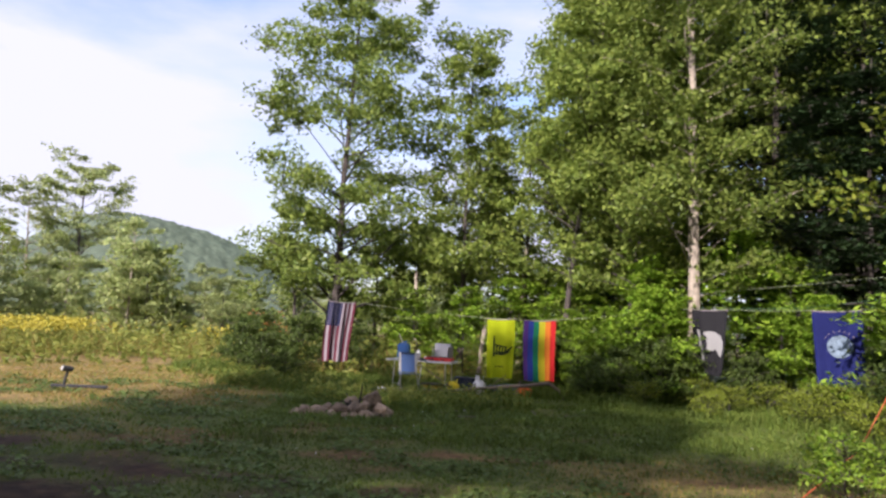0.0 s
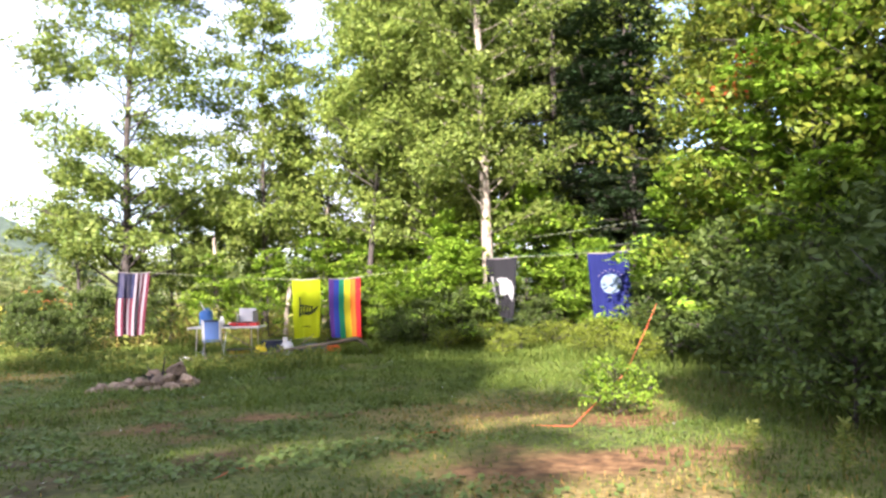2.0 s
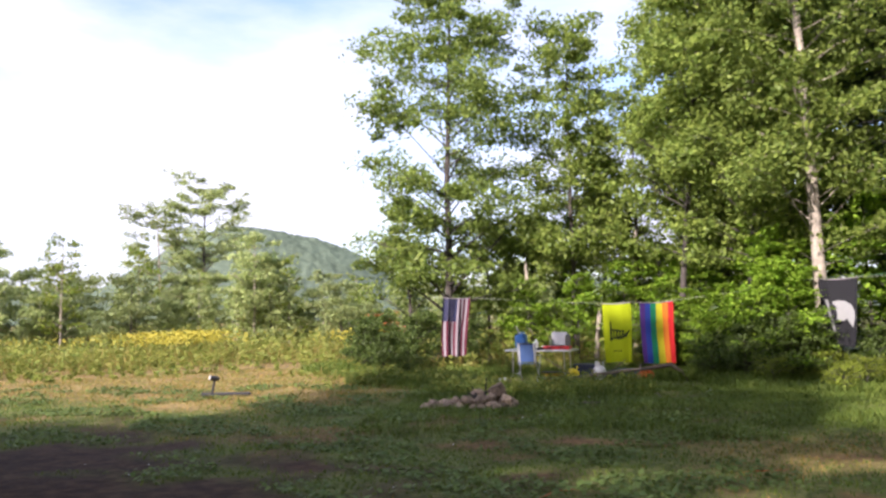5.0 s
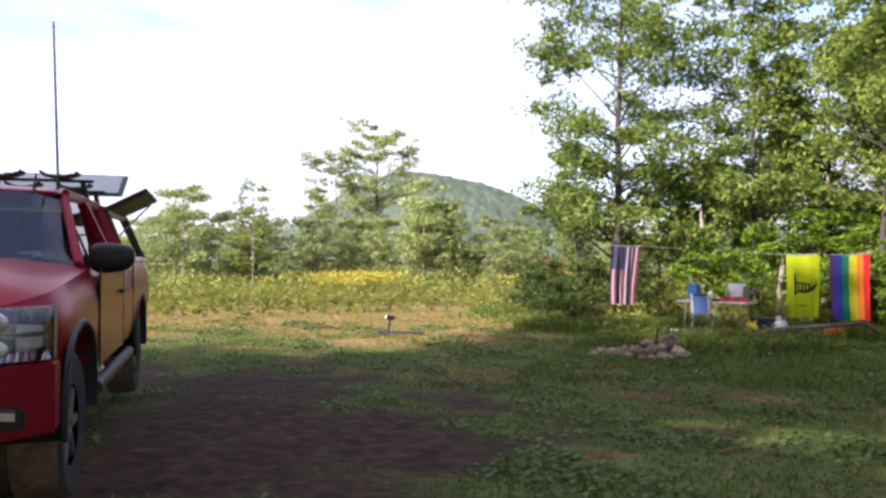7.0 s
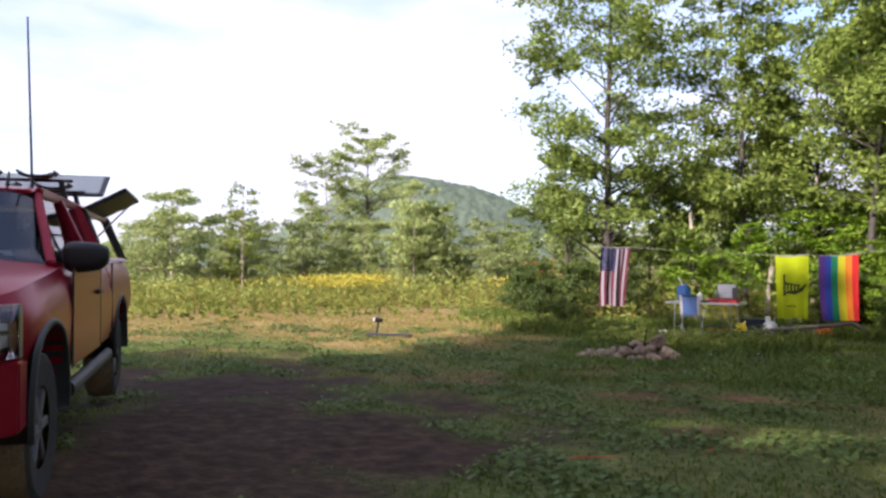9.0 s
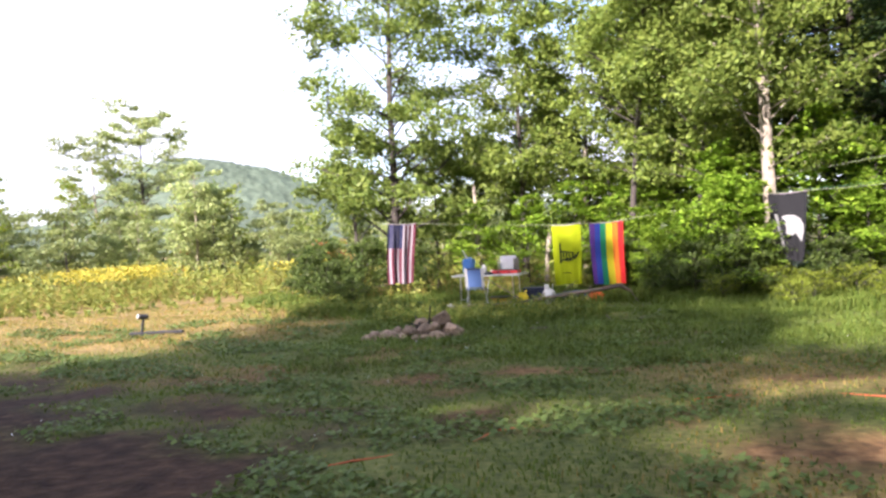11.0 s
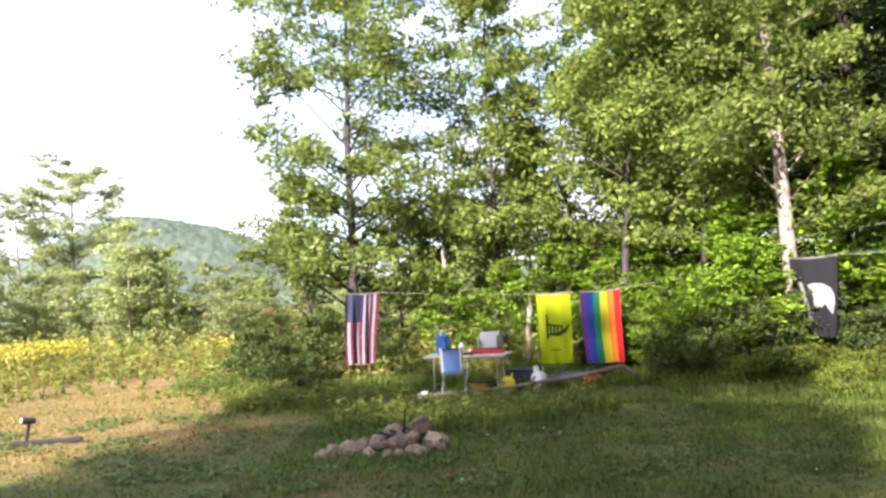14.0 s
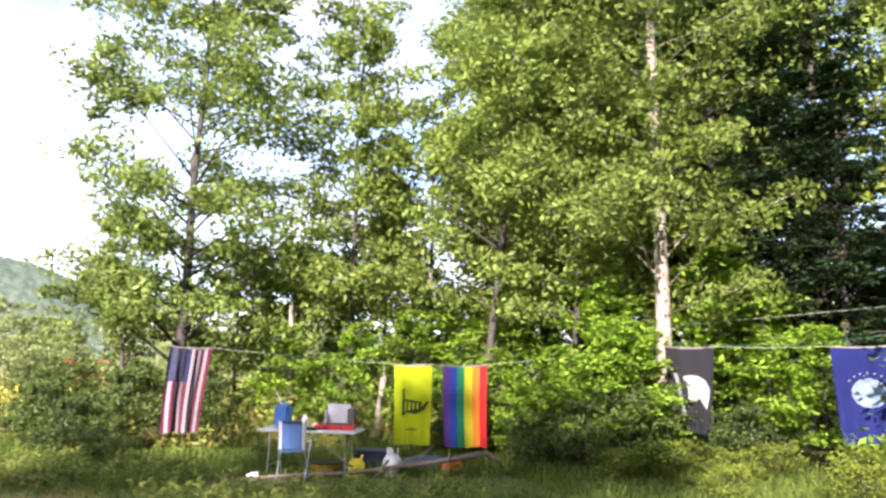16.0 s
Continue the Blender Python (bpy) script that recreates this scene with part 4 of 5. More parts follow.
flag("flag", "rainbow-striped flag hung lengthwise", (2.05, 18.70, 1.56), (2.81, 18.34, 1.59), 1.47, RAINBOW, lambda u, v: min(5, int(u * 6)), 3, folds=1.3, depth=0.045, taper=0.03, sway=0.03, nu=54)
head = [[(0.36, 0.34), (0.50, 0.315), (0.68, 0.32), (0.84, 0.38), (0.93, 0.48), (0.94, 0.58), (0.88, 0.72), (0.80, 0.66), (0.70, 0.58), (0.62, 0.62), (0.44, 0.60), (0.46, 0.50)]]
strip = [[(0.14, 0.30), (0.24, 0.30), (0.30, 0.45), (0.22, 0.46)], [(0.17, 0.47), (0.29, 0.47), (0.33, 0.62), (0.24, 0.63)], [(0.20, 0.64), (0.33, 0.64), (0.36, 0.78), (0.28, 0.80)]]
flag("flag", "faded black flag with white round emblem", (5.63, 17.0, 1.97), (6.23, 16.45, 1.97), 1.42, [CLOTH_K], lambda u, v: 0, 4, folds=1.2, depth=0.05, taper=0.42, sway=0.05,
     prints=[("emblem", CLOTH_PRINT, "white round print with a dark bite", head), ("printed_bar", CLOTH_PRINT, "", strip)])
flag("flag", "royal blue flag with pale round seal", (7.47, 15.24, 1.99), (8.18, 14.72, 2.02), 1.45, [CLOTH_ROYAL], lambda u, v: 0, 5, folds=1.5, depth=0.05, taper=0.08, sway=0.08,
     prints=[("seal", CLOTH_EMBLEM, "pale round seal", [disc(0.52, 0.47, 0.27, 0.155, 28)]), ("printed_bar", CLOTH_W, "", [disc(0.52 + 0.36 * math.sin(a), 0.47 - 0.21 * math.cos(a), 0.018, 0.009, 6) for a in (-0.9, -0.6, -0.3, 0, 0.3, 0.6, 0.9)])])


def cord(name, label, pts, r, material, sag=0.0):
    t = Tubes()
    full = []
    for a, b in zip(pts[:-1], pts[1:]):
        a, b = Vector(a), Vector(b)
        for k in range(8):
            q = k / 8
            full.append(a.lerp(b, q) - Vector((0, 0, sag * 4 * q * (1 - q))))
    full.append(Vector(pts[-1]))
    t.add(full, [r] * len(full), 6)
    return tagged(t.ob(name, material), label, "rope")


cord("clothesline", "thin pale cord strung between trees for flags", [(-3.3, 22.0, 2.3), (-2.80, 18.56, 1.815), (-2.17, 18.94, 1.795), (1.17, 19.01, 1.575), (1.85, 18.73, 1.595), (2.05, 18.71, 1.575), (2.81, 18.35, 1.605), (5.63, 17.01, 1.985), (6.23, 16.46, 1.985), (7.47, 15.25, 2.005), (8.18, 14.73, 2.035), (9.25, 11.8, 2.3)], 0.0038, ROPE, 0.02)
cord("clothesline", "thin green cord strung beside the pale one", [(4.4, 20.6, 2.0), (6.0, 16.9, 2.02), (7.6, 15.5, 2.08), (9.15, 11.7, 2.55)], 0.0035, ROPE_GREEN, 0.03)
cord("clothesline", "upper pale cord running to the turning maple", [(3.9, 22.1, 2.2), (9.2, 11.6, 2.75)], 0.004, ROPE, 0.05)
gp = lambda x, y, up=0.03: (x, y, gz(x, y) + up)
ground_run = [(3.55, 7.15), (3.2, 7.3), (2.85, 7.45), (2.5, 7.45), (2.06, 7.3), (1.75, 7.2), (1.44, 7.0), (0.9, 6.6), (0.6, 6.55), (0.3, 6.3), (0.15, 5.95), (-0.2, 5.75), (-0.6, 5.5), (-0.95, 5.35)]
cord("orange_rope", "orange rope from a bush down across the grass", [(7.0, 11.5, 0.98), (6.1, 10.4, 0.48), (5.27, 9.3, 0.15), (4.4, 8.2, 0.03)] + [gp(px, py, -0.004 + 0.016 * math.sin(5 * px + 3 * py)) for px, py in ground_run], 0.007, ORANGE, 0.0)


# ---- fire pit ----
def stone_mesh(seed, sx, sy, sz):
    bm = bmesh.new()
    bmesh.ops.create_icosphere(bm, subdivisions=2, radius=0.5)
    for v in bm.verts:
        n = noise.cell(v.co * 2.3 + Vector((seed * 7.3, 0, 0))) * 0.10 + noise.noise(v.co * 2.6 + Vector((seed * 7.3, 0, 0))) * 0.38 + noise.noise(v.co * 6 + Vector((seed, 3, 0))) * 0.10
        v.co *= 1 + n
        v.co.z = max(v.co.z, -0.33)
        v.co = Vector((v.co.x * sx, v.co.y * sy, v.co.z * sz))
    return bm


pit = new("fire_pit")
pit.location = (-1.1, 12.1, gz(-1.1, 12.1) - 0.02)
pit.scale = (0.86, 0.86, 0.92)
tagged(pit, "ring of tan field stones round a campfire", "fire pit")
rp = random.Random(4)
n_ring = 19
for k in range(n_ring):
    a = 6.2832 * k / n_ring + rp.uniform(-0.08, 0.08)
    sx = rp.uniform(0.16, 0.30)
    o = part("stone", stone_mesh(k, sx, sx * rp.uniform(0.7, 1), sx * rp.uniform(0.6, 0.85)), STONE, pit, smooth=False)
    o.matrix_basis = pose(math.cos(a) * 0.66, math.sin(a) * 0.52, 0.06, rp.uniform(-15, 15), rp.uniform(-15, 15), rp.uniform(0, 360))
for x, y, z, sx, sz in ((0.36, 0.10, 0.26, 0.36, 0.34), (0.55, -0.12, 0.14, 0.30, 0.24), (0.12, -0.30, 0.16, 0.32, 0.22), (-0.16, -0.34, 0.15, 0.30, 0.20), (-0.40, -0.22, 0.14, 0.26, 0.18), (-0.02, 0.25, 0.20, 0.34, 0.22), (0.28, -0.28, 0.20, 0.22, 0.18), (0.02, -0.08, 0.10, 0.24, 0.20), (-0.24, 0.02, 0.12, 0.22, 0.18), (-0.52, -0.42, 0.08, 0.18, 0.14), (0.30, -0.46, 0.08, 0.20, 0.15), (-0.95, -0.34, 0.04, 0.26, 0.15), (-0.80, -0.30, 0.08, 0.28, 0.18)):
    o = part("stone", stone_mesh(50 + x * 9, sx, sx * 0.85, sz), STONE, pit)
    o.matrix_basis = pose(x, y, z, rp.uniform(-20, 20), rp.uniform(-20, 20), rp.uniform(0, 360))
for a, b in (((-0.3, 0.1, 0.08), (0.25, 0.15, 0.30)), ((0.1, -0.2, 0.08), (-0.15, 0.3, 0.34)), ((0.3, -0.1, 0.1), (-0.2, -0.05, 0.26)), ((0.1, 0.2, 0.1), (0.16, 0.12, 0.52))):
    part("stick", rod(a, b, 0.022, 0.012, 7), CHAR, pit, "charred stick")


# ---- folding table and what stands on and under it ----
TX, TY, TT = -0.29, 17.30, -15.2
tz = gz(TX, TY)
table = new("folding_table")
table.matrix_basis = pose(TX, TY, tz, 0, 0, TT)
tagged(table, "white folding table with thin metal legs in tall grass", "table")
part("tabletop", box(1.58, 0.70, 0.035, (0, 0, 0.725)), WHITE_P, table, bevel=0.01)
for sx in (-0.62, 0.62):
    for sy in (-0.26, 0.26):
        part("leg", rod((sx, sy, -0.02), (sx * 0.97, sy * 0.96, 0.71), 0.014), STEEL, table)
    part("crossbar", rod((sx, -0.26, 0.18), (sx, 0.26, 0.18), 0.010), STEEL, table)


def on_table(x, y, z=0.7435):
    return pose(TX, TY, tz, 0, 0, TT) @ pose(x, y, z)


jug = new("water_jug")
jug.matrix_basis = on_table(-0.50, 0.05)
tagged(jug, "blue plastic water container with spout on the table", "container")
part("body", box(0.24, 0.26, 0.36, (0, 0, 0.18)), BLUE_P, jug, bevel=0.035)
part("spout", rod((-0.03, 0, 0.35), (-0.13, -0.02, 0.56), 0.018, 0.012), WHITE_P, jug, "pale tilted spout")
part("handle", box(0.10, 0.035, 0.03, (0.03, 0, 0.385)), BLUE_P, jug, bevel=0.008)
bottle = new("white_bottle")
bottle.matrix_basis = on_table(-0.10, -0.08)
tagged(bottle, "white plastic bottle on the table", "bottle")
bb = rod((0, 0, 0), (0, 0, 0.15), 0.055, sides=14)
rod((0, 0, 0.15), (0, 0, 0.20), 0.055, 0.025, 14, bb)
part("body", bb, WHITE_P, bottle, smooth=False)
part("cap", rod((0, 0, 0.20), (0, 0, 0.225), 0.026, sides=12), WHITE_P, bottle)
stove = new("camp_stove")
stove.matrix_basis = on_table(0.38, 0.02)
tagged(stove, "red camp stove with raised grey metal lid and windscreen", "camp stove")
part("body", box(0.62, 0.30, 0.075, (0, 0, 0.0375)), RED_P, stove, bevel=0.012)
part("lid", box(0.38, 0.018, 0.30, (0.02, 0.13, 0.24), (-8, 0, 0)), GREY_METAL, stove, bevel=0.004)
part("windscreen", box(0.014, 0.22, 0.22, (-0.18, 0.03, 0.19), (0, 0, 18)), GREY_METAL, stove, bevel=0.003)
part("windscreen", box(0.014, 0.22, 0.26, (0.23, 0.03, 0.20), (0, 0, -18)), GREY_METAL, stove, bevel=0.003)
part("grate", box(0.5, 0.24, 0.012, (0, 0, 0.083)), BLACK_P, stove)
part("knob", rod((-0.12, -0.15, 0.04), (-0.12, -0.175, 0.04), 0.02), BLACK_P, stove)
part("knob", rod((0.12, -0.15, 0.04), (0.12, -0.175, 0.04), 0.02), BLACK_P, stove)
pan = new("frying_pan")
pan.matrix_basis = on_table(0.05, -0.22)
tagged(pan, "black frying pan at the table's edge", "pan")
part("bowl", rod((0, 0, 0), (0, 0, 0.04), 0.085, 0.11, 18), BLACK_P, pan)
part("handle", box(0.18, 0.025, 0.015, (0.19, 0, 0.035)), BLACK_P, pan, bevel=0.004)
cup = new("cup")
cup.matrix_basis = on_table(0.02, 0.10)
tagged(cup, "small white cup on the table", "cup")
part("body", rod((0, 0, 0), (0, 0, 0.08), 0.03, 0.04, 14), WHITE_P, cup)

# camp chair in front of the table
chair = new("camp_chair")
chair.matrix_basis = pose(-0.54, 16.72, gz(-0.54, 16.72), 0, 0, 168) @ Matrix.Diagonal((0.86, 0.9, 1.04, 1))
tagged(chair, "faded blue folding camp chair beside the table", "chair")
bm = box(0.46, 0.012, 0.40, (0, 0.20, 0.66), (-10, 0, 0))
part("backrest", bm, BLUE_FAB, chair, bevel=0.004)
for bx, bw, bz, bh, m, note in ((-0.205, 0.05, 0.66, 0.40, WHITE_P, "pale edge tape"), (0.205, 0.05, 0.66, 0.40, WHITE_P, "pale edge tape"), (0.0, 0.36, 0.845, 0.035, BLUE_D, "dark blue top hem")):
    part("panel", box(bw, 0.008, bh, (bx, 0.20 + 0.176 * (bz - 0.66) + 0.010, bz), (-10, 0, 0)), m, chair, note)
    part("panel", box(bw, 0.008, bh, (bx, 0.20 + 0.176 * (bz - 0.66) - 0.010, bz), (-10, 0, 0)), m, chair, note)
part("seat", box(0.46, 0.42, 0.014, (0, 0, 0.42), (4, 0, 0)), BLUE_FAB, chair, bevel=0.004)
for sx in (-1, 1):
    part("leg", rod((sx * 0.25, -0.22, -0.01), (sx * 0.22, 0.20, 0.46), 0.011), STEEL, chair)
    part("leg", rod((sx * 0.25, 0.22, -0.01), (sx * 0.25, -0.20, 0.60), 0.011), STEEL, chair)
    part("back_post", rod((sx * 0.235, 0.17, 0.40), (sx * 0.235, 0.24, 0.88), 0.012), STEEL, chair)
    part("armrest", box(0.05, 0.40, 0.02, (sx * 0.25, 0.0, 0.61)), STEEL, chair, bevel=0.006)


def low(name, label, category, x, y, turn=0):
    o = new(name)
    o.matrix_basis = pose(x, y, gz(x, y), 0, 0, turn)
    return tagged(o, label, category)


o = low("fuel_can", "yellow plastic fuel can under the table", "container", 0.42, 16.95, 20)
part("body", box(0.24, 0.17, 0.27, (0, 0, 0.135)), YELLOW_P, o, bevel=0.03)
part("spout", rod((0.06, 0, 0.26), (0.10, 0, 0.36), 0.022, 0.016), YELLOW_P, o)
part("handle", box(0.14, 0.03, 0.03, (-0.03, 0, 0.295)), YELLOW_P, o, bevel=0.008)
o = low("dish_tub", "shallow yellow-brown tub below the table", "tub", -0.05, 17.25, 5)
bm = rod((0, 0, 0), (0, 0, 0.22), 0.20, 0.26, 20)
part("body", bm, plain("ochre_plastic", (0.42, 0.28, 0.03), 0.5), o)
part("rim", rod((0, 0, 0.215), (0, 0, 0.235), 0.275, 0.275, 20), BLACK_P, o)
o = low("propane_tank", "white propane tank beside the fallen log", "gas tank", 1.0, 17.15, 0)
bm = bmesh.new()
bmesh.ops.create_uvsphere(bm, u_segments=20, v_segments=12, radius=0.155, matrix=Matrix.Translation((0, 0, 0.20)) @ Matrix.Diagonal((1, 1, 1.05, 1)))
part("body", bm, WHITE_P, o, smooth=True)
part("foot_ring", rod((0, 0, 0), (0, 0, 0.05), 0.11, 0.11, 20), WHITE_P, o)
for a in (0, 120, 240):
    part("collar", box(0.10, 0.012, 0.11, (math.cos(radians(a)) * 0.085, math.sin(radians(a)) * 0.085, 0.39), (0, 0, a + 90)), WHITE_P, o)
part("valve", rod((0, 0, 0.34), (0, 0, 0.41), 0.02), STEEL, o)
o = low("storage_tote", "dark blue storage tote in the grass", "box", 0.72, 17.75, -12)
part("body", box(0.55, 0.38, 0.32, (0, 0, 0.16)), BLUE_D, o, bevel=0.025)
part("lid", box(0.58, 0.41, 0.035, (0, 0, 0.337)), BLUE_D, o, bevel=0.012)
o = low("tarp_bundle", "crumpled blue tarp bundle behind the log", "tarp", 1.65, 17.9, 8)
bm = bmesh.new()
bmesh.ops.create_icosphere(bm, subdivisions=3, radius=0.5)
for v in bm.verts:
    v.co *= 1 + 0.35 * noise.noise(v.co * 3.1) + 0.15 * noise.noise(v.co * 9)
    v.co = Vector((v.co.x * 1.25, v.co.y * 0.6, max(0, v.co.z * 0.36 + 0.07)))
part("sheet", bm, plain("blue_tarp", (0.045, 0.065, 0.13), 0.4), o)
o = low("gas_can", "orange-red plastic can in the grass", "container", 2.05, 17.55, 15)
part("body", box(0.34, 0.20, 0.20, (0, 0, 0.12)), ORANGE_P, o, bevel=0.04)
part("handle", box(0.16, 0.03, 0.03, (0, 0, 0.24)), ORANGE_P, o, bevel=0.008)
o = low("plastic_bag", "small crumpled white bag by the table leg", "bag", -1.12, 16.75, 0)
bm = bmesh.new()
bmesh.ops.create_icosphere(bm, subdivisions=2, radius=0.11)
for v in bm.verts:
    v.co *= 1 + 0.5 * noise.noise(v.co * 14)
    v.co.z = max(0, v.co.z * 0.7 + 0.05)
part("body", bm, WHITE_P, o)

# the fallen trunk before the table
log = Tubes()
pts = [Vector((-1.30, 16.55, gz(-1.3, 16.55) + 0.06)), Vector((-0.5, 16.62, gz(-0.5, 16.6) + 0.10)), Vector((0.4, 16.72, gz(0.4, 16.7) + 0.12)), Vector((1.2, 16.85, gz(1.2, 16.85) + 0.20)), Vector((2.0, 17.05, gz(2, 17) + 0.30)), Vector((2.55, 17.2, gz(2.55, 17.2) + 0.36)), Vector((2.78, 17.3, gz(2.8, 17.3) + 0.22)), Vector((2.95, 17.35, gz(2.9, 17.3) - 0.02))]
log.add(pts, [0.018, 0.024, 0.031, 0.038, 0.045, 0.047, 0.042, 0.04], 9)
log_ob = tagged(log.ob("fallen_log", WOOD_OLD), "long crooked grey log lying in the grass", "log")
for a, b, r in (((0.35, 16.70, 0.02), (-0.35, 16.95, 0.45), 0.018), ((0.9, 16.8, 0.10), (0.62, 16.35, -0.14), 0.02), ((1.3, 16.9, 0.1), (1.55, 16.5, 0.34), 0.014), ((1.9, 17.0, 0.2), (1.8, 16.75, -0.13), 0.018)):
    part("branch", rod(a, b, r, r * 0.5, 7), WOOD_OLD, log_ob)

# loose sticks and litter in the grass
for x, y, ln, a in ((0.5, 12.9, 0.5, 30), (1.9, 13.6, 0.35, 100), (2.4, 13.2, 0.3, 60), (0.7, 12.3, 0.4, -40), (1.2, 13.9, 0.45, 10)):
    d = Vector((math.cos(radians(a)), math.sin(radians(a)), 0)) * ln / 2
    p = Vector((x, y, gz(x, y) + 0.03))
    tagged(part("stick", rod(p - d, p + d + Vector((0, 0, 0.04)), 0.012, 0.006, 6), WOOD_OLD), "dead grey stick lying in the grass", "stick", "loose sticks")

# the small work light out in the field
o = low("work_light", "small dark work light on a base bar in the field", "lamp", -6.35, 13.35, 10)
part("base_bar", box(0.95, 0.09, 0.05, (0.22, 0, 0.06)), BLACK_P, o, bevel=0.01)
part("foot", rod((-0.2, -0.15, 0), (-0.2, 0.15, 0.04), 0.02), BLACK_P, o)
part("pole", rod((-0.05, 0, 0.05), (0.0, 0, 0.34), 0.025), BLACK_P, o)
head_ob = part("head", rod((-0.07, -0.06, 0.37), (0.07, 0.03, 0.35), 0.052, 0.042, 14), BLACK_P, o)
part("lens", rod((-0.085, -0.07, 0.372), (-0.068, -0.06, 0.37), 0.040, sides=14), WHITE_P, head_ob, "white round lens")

# two tall weeds at the forest foot
def stalk(x, y, tall, seed):
    o = low("tall_weed", "single upright leafy weed at the grass edge", "plant", x, y)
    tagged(o, group="tall weeds")
    t = Tubes()
    t.add([(0, 0, -0.02), (0.01, 0, tall * 0.5), (0.03, 0.01, tall)], [0.008, 0.006, 0.003], 6)
    t.ob("stem", WEED, o)
    r = np.random.default_rng(seed)
    n = 130
    k = r.uniform(0.15, 1, n)
    a = r.uniform(0, 6.28, n)
    rad = 0.02 + 0.06 * (1.1 - k)
    leaves_ob("foliage", np.stack([np.cos(a) * rad + 0.02 * k, np.sin(a) * rad, k * tall], -1), r.uniform(0.035, 0.085, n), WEED, r, o, up=0.3, slim=0.25, way=np.stack([np.cos(a), np.sin(a), 0.5 + 0 * a], -1))


stalk(4.12, 5.1, 0.36, 1)
stalk(4.4, 4.5, 0.42, 2)


# ---- pickup truck ----
PAINT = mat("dark_red_paint", (0.30, 0.010, 0.026), 0.34, 0.3, vary=0.06, scale=1.0, fine=20.0, coat=0.12, spec=0.18)
CHROME = plain("chrome", (0.82, 0.82, 0.84), 0.10, 1.0)
RUBBER = mat("tyre_rubber", (0.035, 0.031, 0.028), 0.9, vary=0.3, scale=12.0, fine=60.0, bump=0.4)
MUD = mat("muddy_tread", (0.20, 0.14, 0.08), 0.95, vary=0.4, scale=9.0, fine=50.0, bump=0.6)
TRIM = plain("black_trim", (0.018, 0.018, 0.02), 0.55)
MESH_K = plain("grille_mesh", (0.02, 0.018, 0.02), 0.5, 0.3)
ALLOY = plain("alloy_rim", (0.45, 0.45, 0.46), 0.3, 0.9)
GLASS = glass_mat("tinted_glass", (0.60, 0.68, 0.67))
LENS = glass_mat("clear_lens", (0.99, 0.99, 0.99), 0.03)
REFLECTOR = plain("lamp_reflector", (0.80, 0.80, 0.82), 0.42, 0.85)
AMBER = plain("amber_lens", (0.36, 0.16, 0.08), 0.35)
SEAT = plain("grey_seat_fabric", (0.11, 0.11, 0.115), 0.9)
PAPER = plain("white_paper", (0.62, 0.66, 0.64), 0.8)
GOLDEN = plain("gold_badge", (0.62, 0.42, 0.10), 0.3, 0.6)

truck = new("pickup_truck")
tagged(truck, "dark red pickup truck with roof rack and open bed cap", "truck")


def loft(stations, close=True):
    """stations: (x, list of (y, z) of the left half from bottom to top); mirrored and skinned."""
    bm = bmesh.new()
    rings = []
    for x, half in stations:
        ring = [bm.verts.new((x, y, z)) for y, z in half] + [bm.verts.new((x, -y, z)) for y, z in reversed(half)]
        rings.append(ring)
    n = len(rings[0])
    for a, b in zip(rings[:-1], rings[1:]):
        for i in range(n):
            j = (i + 1) % n
            bm.faces.new((a[i], a[j], b[j], b[i]))
    if close:
        bm.faces.new(rings[0])
        bm.faces.new(list(reversed(rings[-1])))
    bmesh.ops.recalc_face_normals(bm, faces=bm.faces)
    return bm


def half(w, zb, top, crown=0.02):
    return [(0.02, zb), (w - 0.14, zb), (w - 0.03, zb + 0.06), (w - 0.005, zb + 0.20), (w, 0.86), (w - 0.004, 0.98), (w - 0.03, top - 0.10), (w - 0.075, top - 0.025), (w - 0.16, top), (w * 0.55, top + crown), (0.02, top + crown * 1.6)]


def cut_wells(ob, wells):
    """Cuts the round wheel wells out of a body, for good."""
    cutters = []
    for x, r in wells:
        for side in (1, -1):
            c = part("cutter", rod((x, side * 0.58, 0.36), (x, side * 1.2, 0.36), r, sides=36), TRIM)
            m = ob.modifiers.new("well", "BOOLEAN")
            m.object, m.operation, m.solver = c, "DIFFERENCE", "EXACT"
            cutters.append(c)
    bpy.context.view_layer.update()
    me = bpy.data.meshes.new_from_object(ob.evaluated_get(bpy.context.evaluated_depsgraph_get()))
    ob.modifiers.clear()
    ob.data = me
    for c in cutters:
        bpy.data.objects.remove(c)


def shade(ob, angle=35):
    me = ob.data
    me.polygons.foreach_set("use_smooth", [True] * len(me.polygons))
    bm = bmesh.new()
    bm.from_mesh(me)
    for e in bm.edges:
        e.smooth = e.calc_face_angle(0) < radians(angle)
    bm.to_mesh(me)
    bm.free()


front = part("front_body", loft([(0.80, half(0.74, 0.66, 1.075, 0.02)), (0.72, half(0.84, 0.64, 1.10, 0.03)), (0.60, half(0.93, 0.62, 1.12, 0.04)), (0.46, half(0.985, 0.60, 1.137, 0.045)), (0.10, half(1.0, 0.52, 1.165, 0.05)), (-0.30, half(1.0, 0.46, 1.19, 0.05)), (-0.66, half(1.0, 0.44, 1.215, 0.04))]), PAINT, truck)
cut_wells(front, [(0, 0.50)])
shade(front)
cab = part("cab_body", loft([(-0.665, half(1.0, 0.44, 1.20, 0.0)), (-1.7, half(1.0, 0.43, 1.215, 0.0)), (-2.84, half(1.0, 0.43, 1.225, 0.0))]), PAINT, truck)
shade(cab)
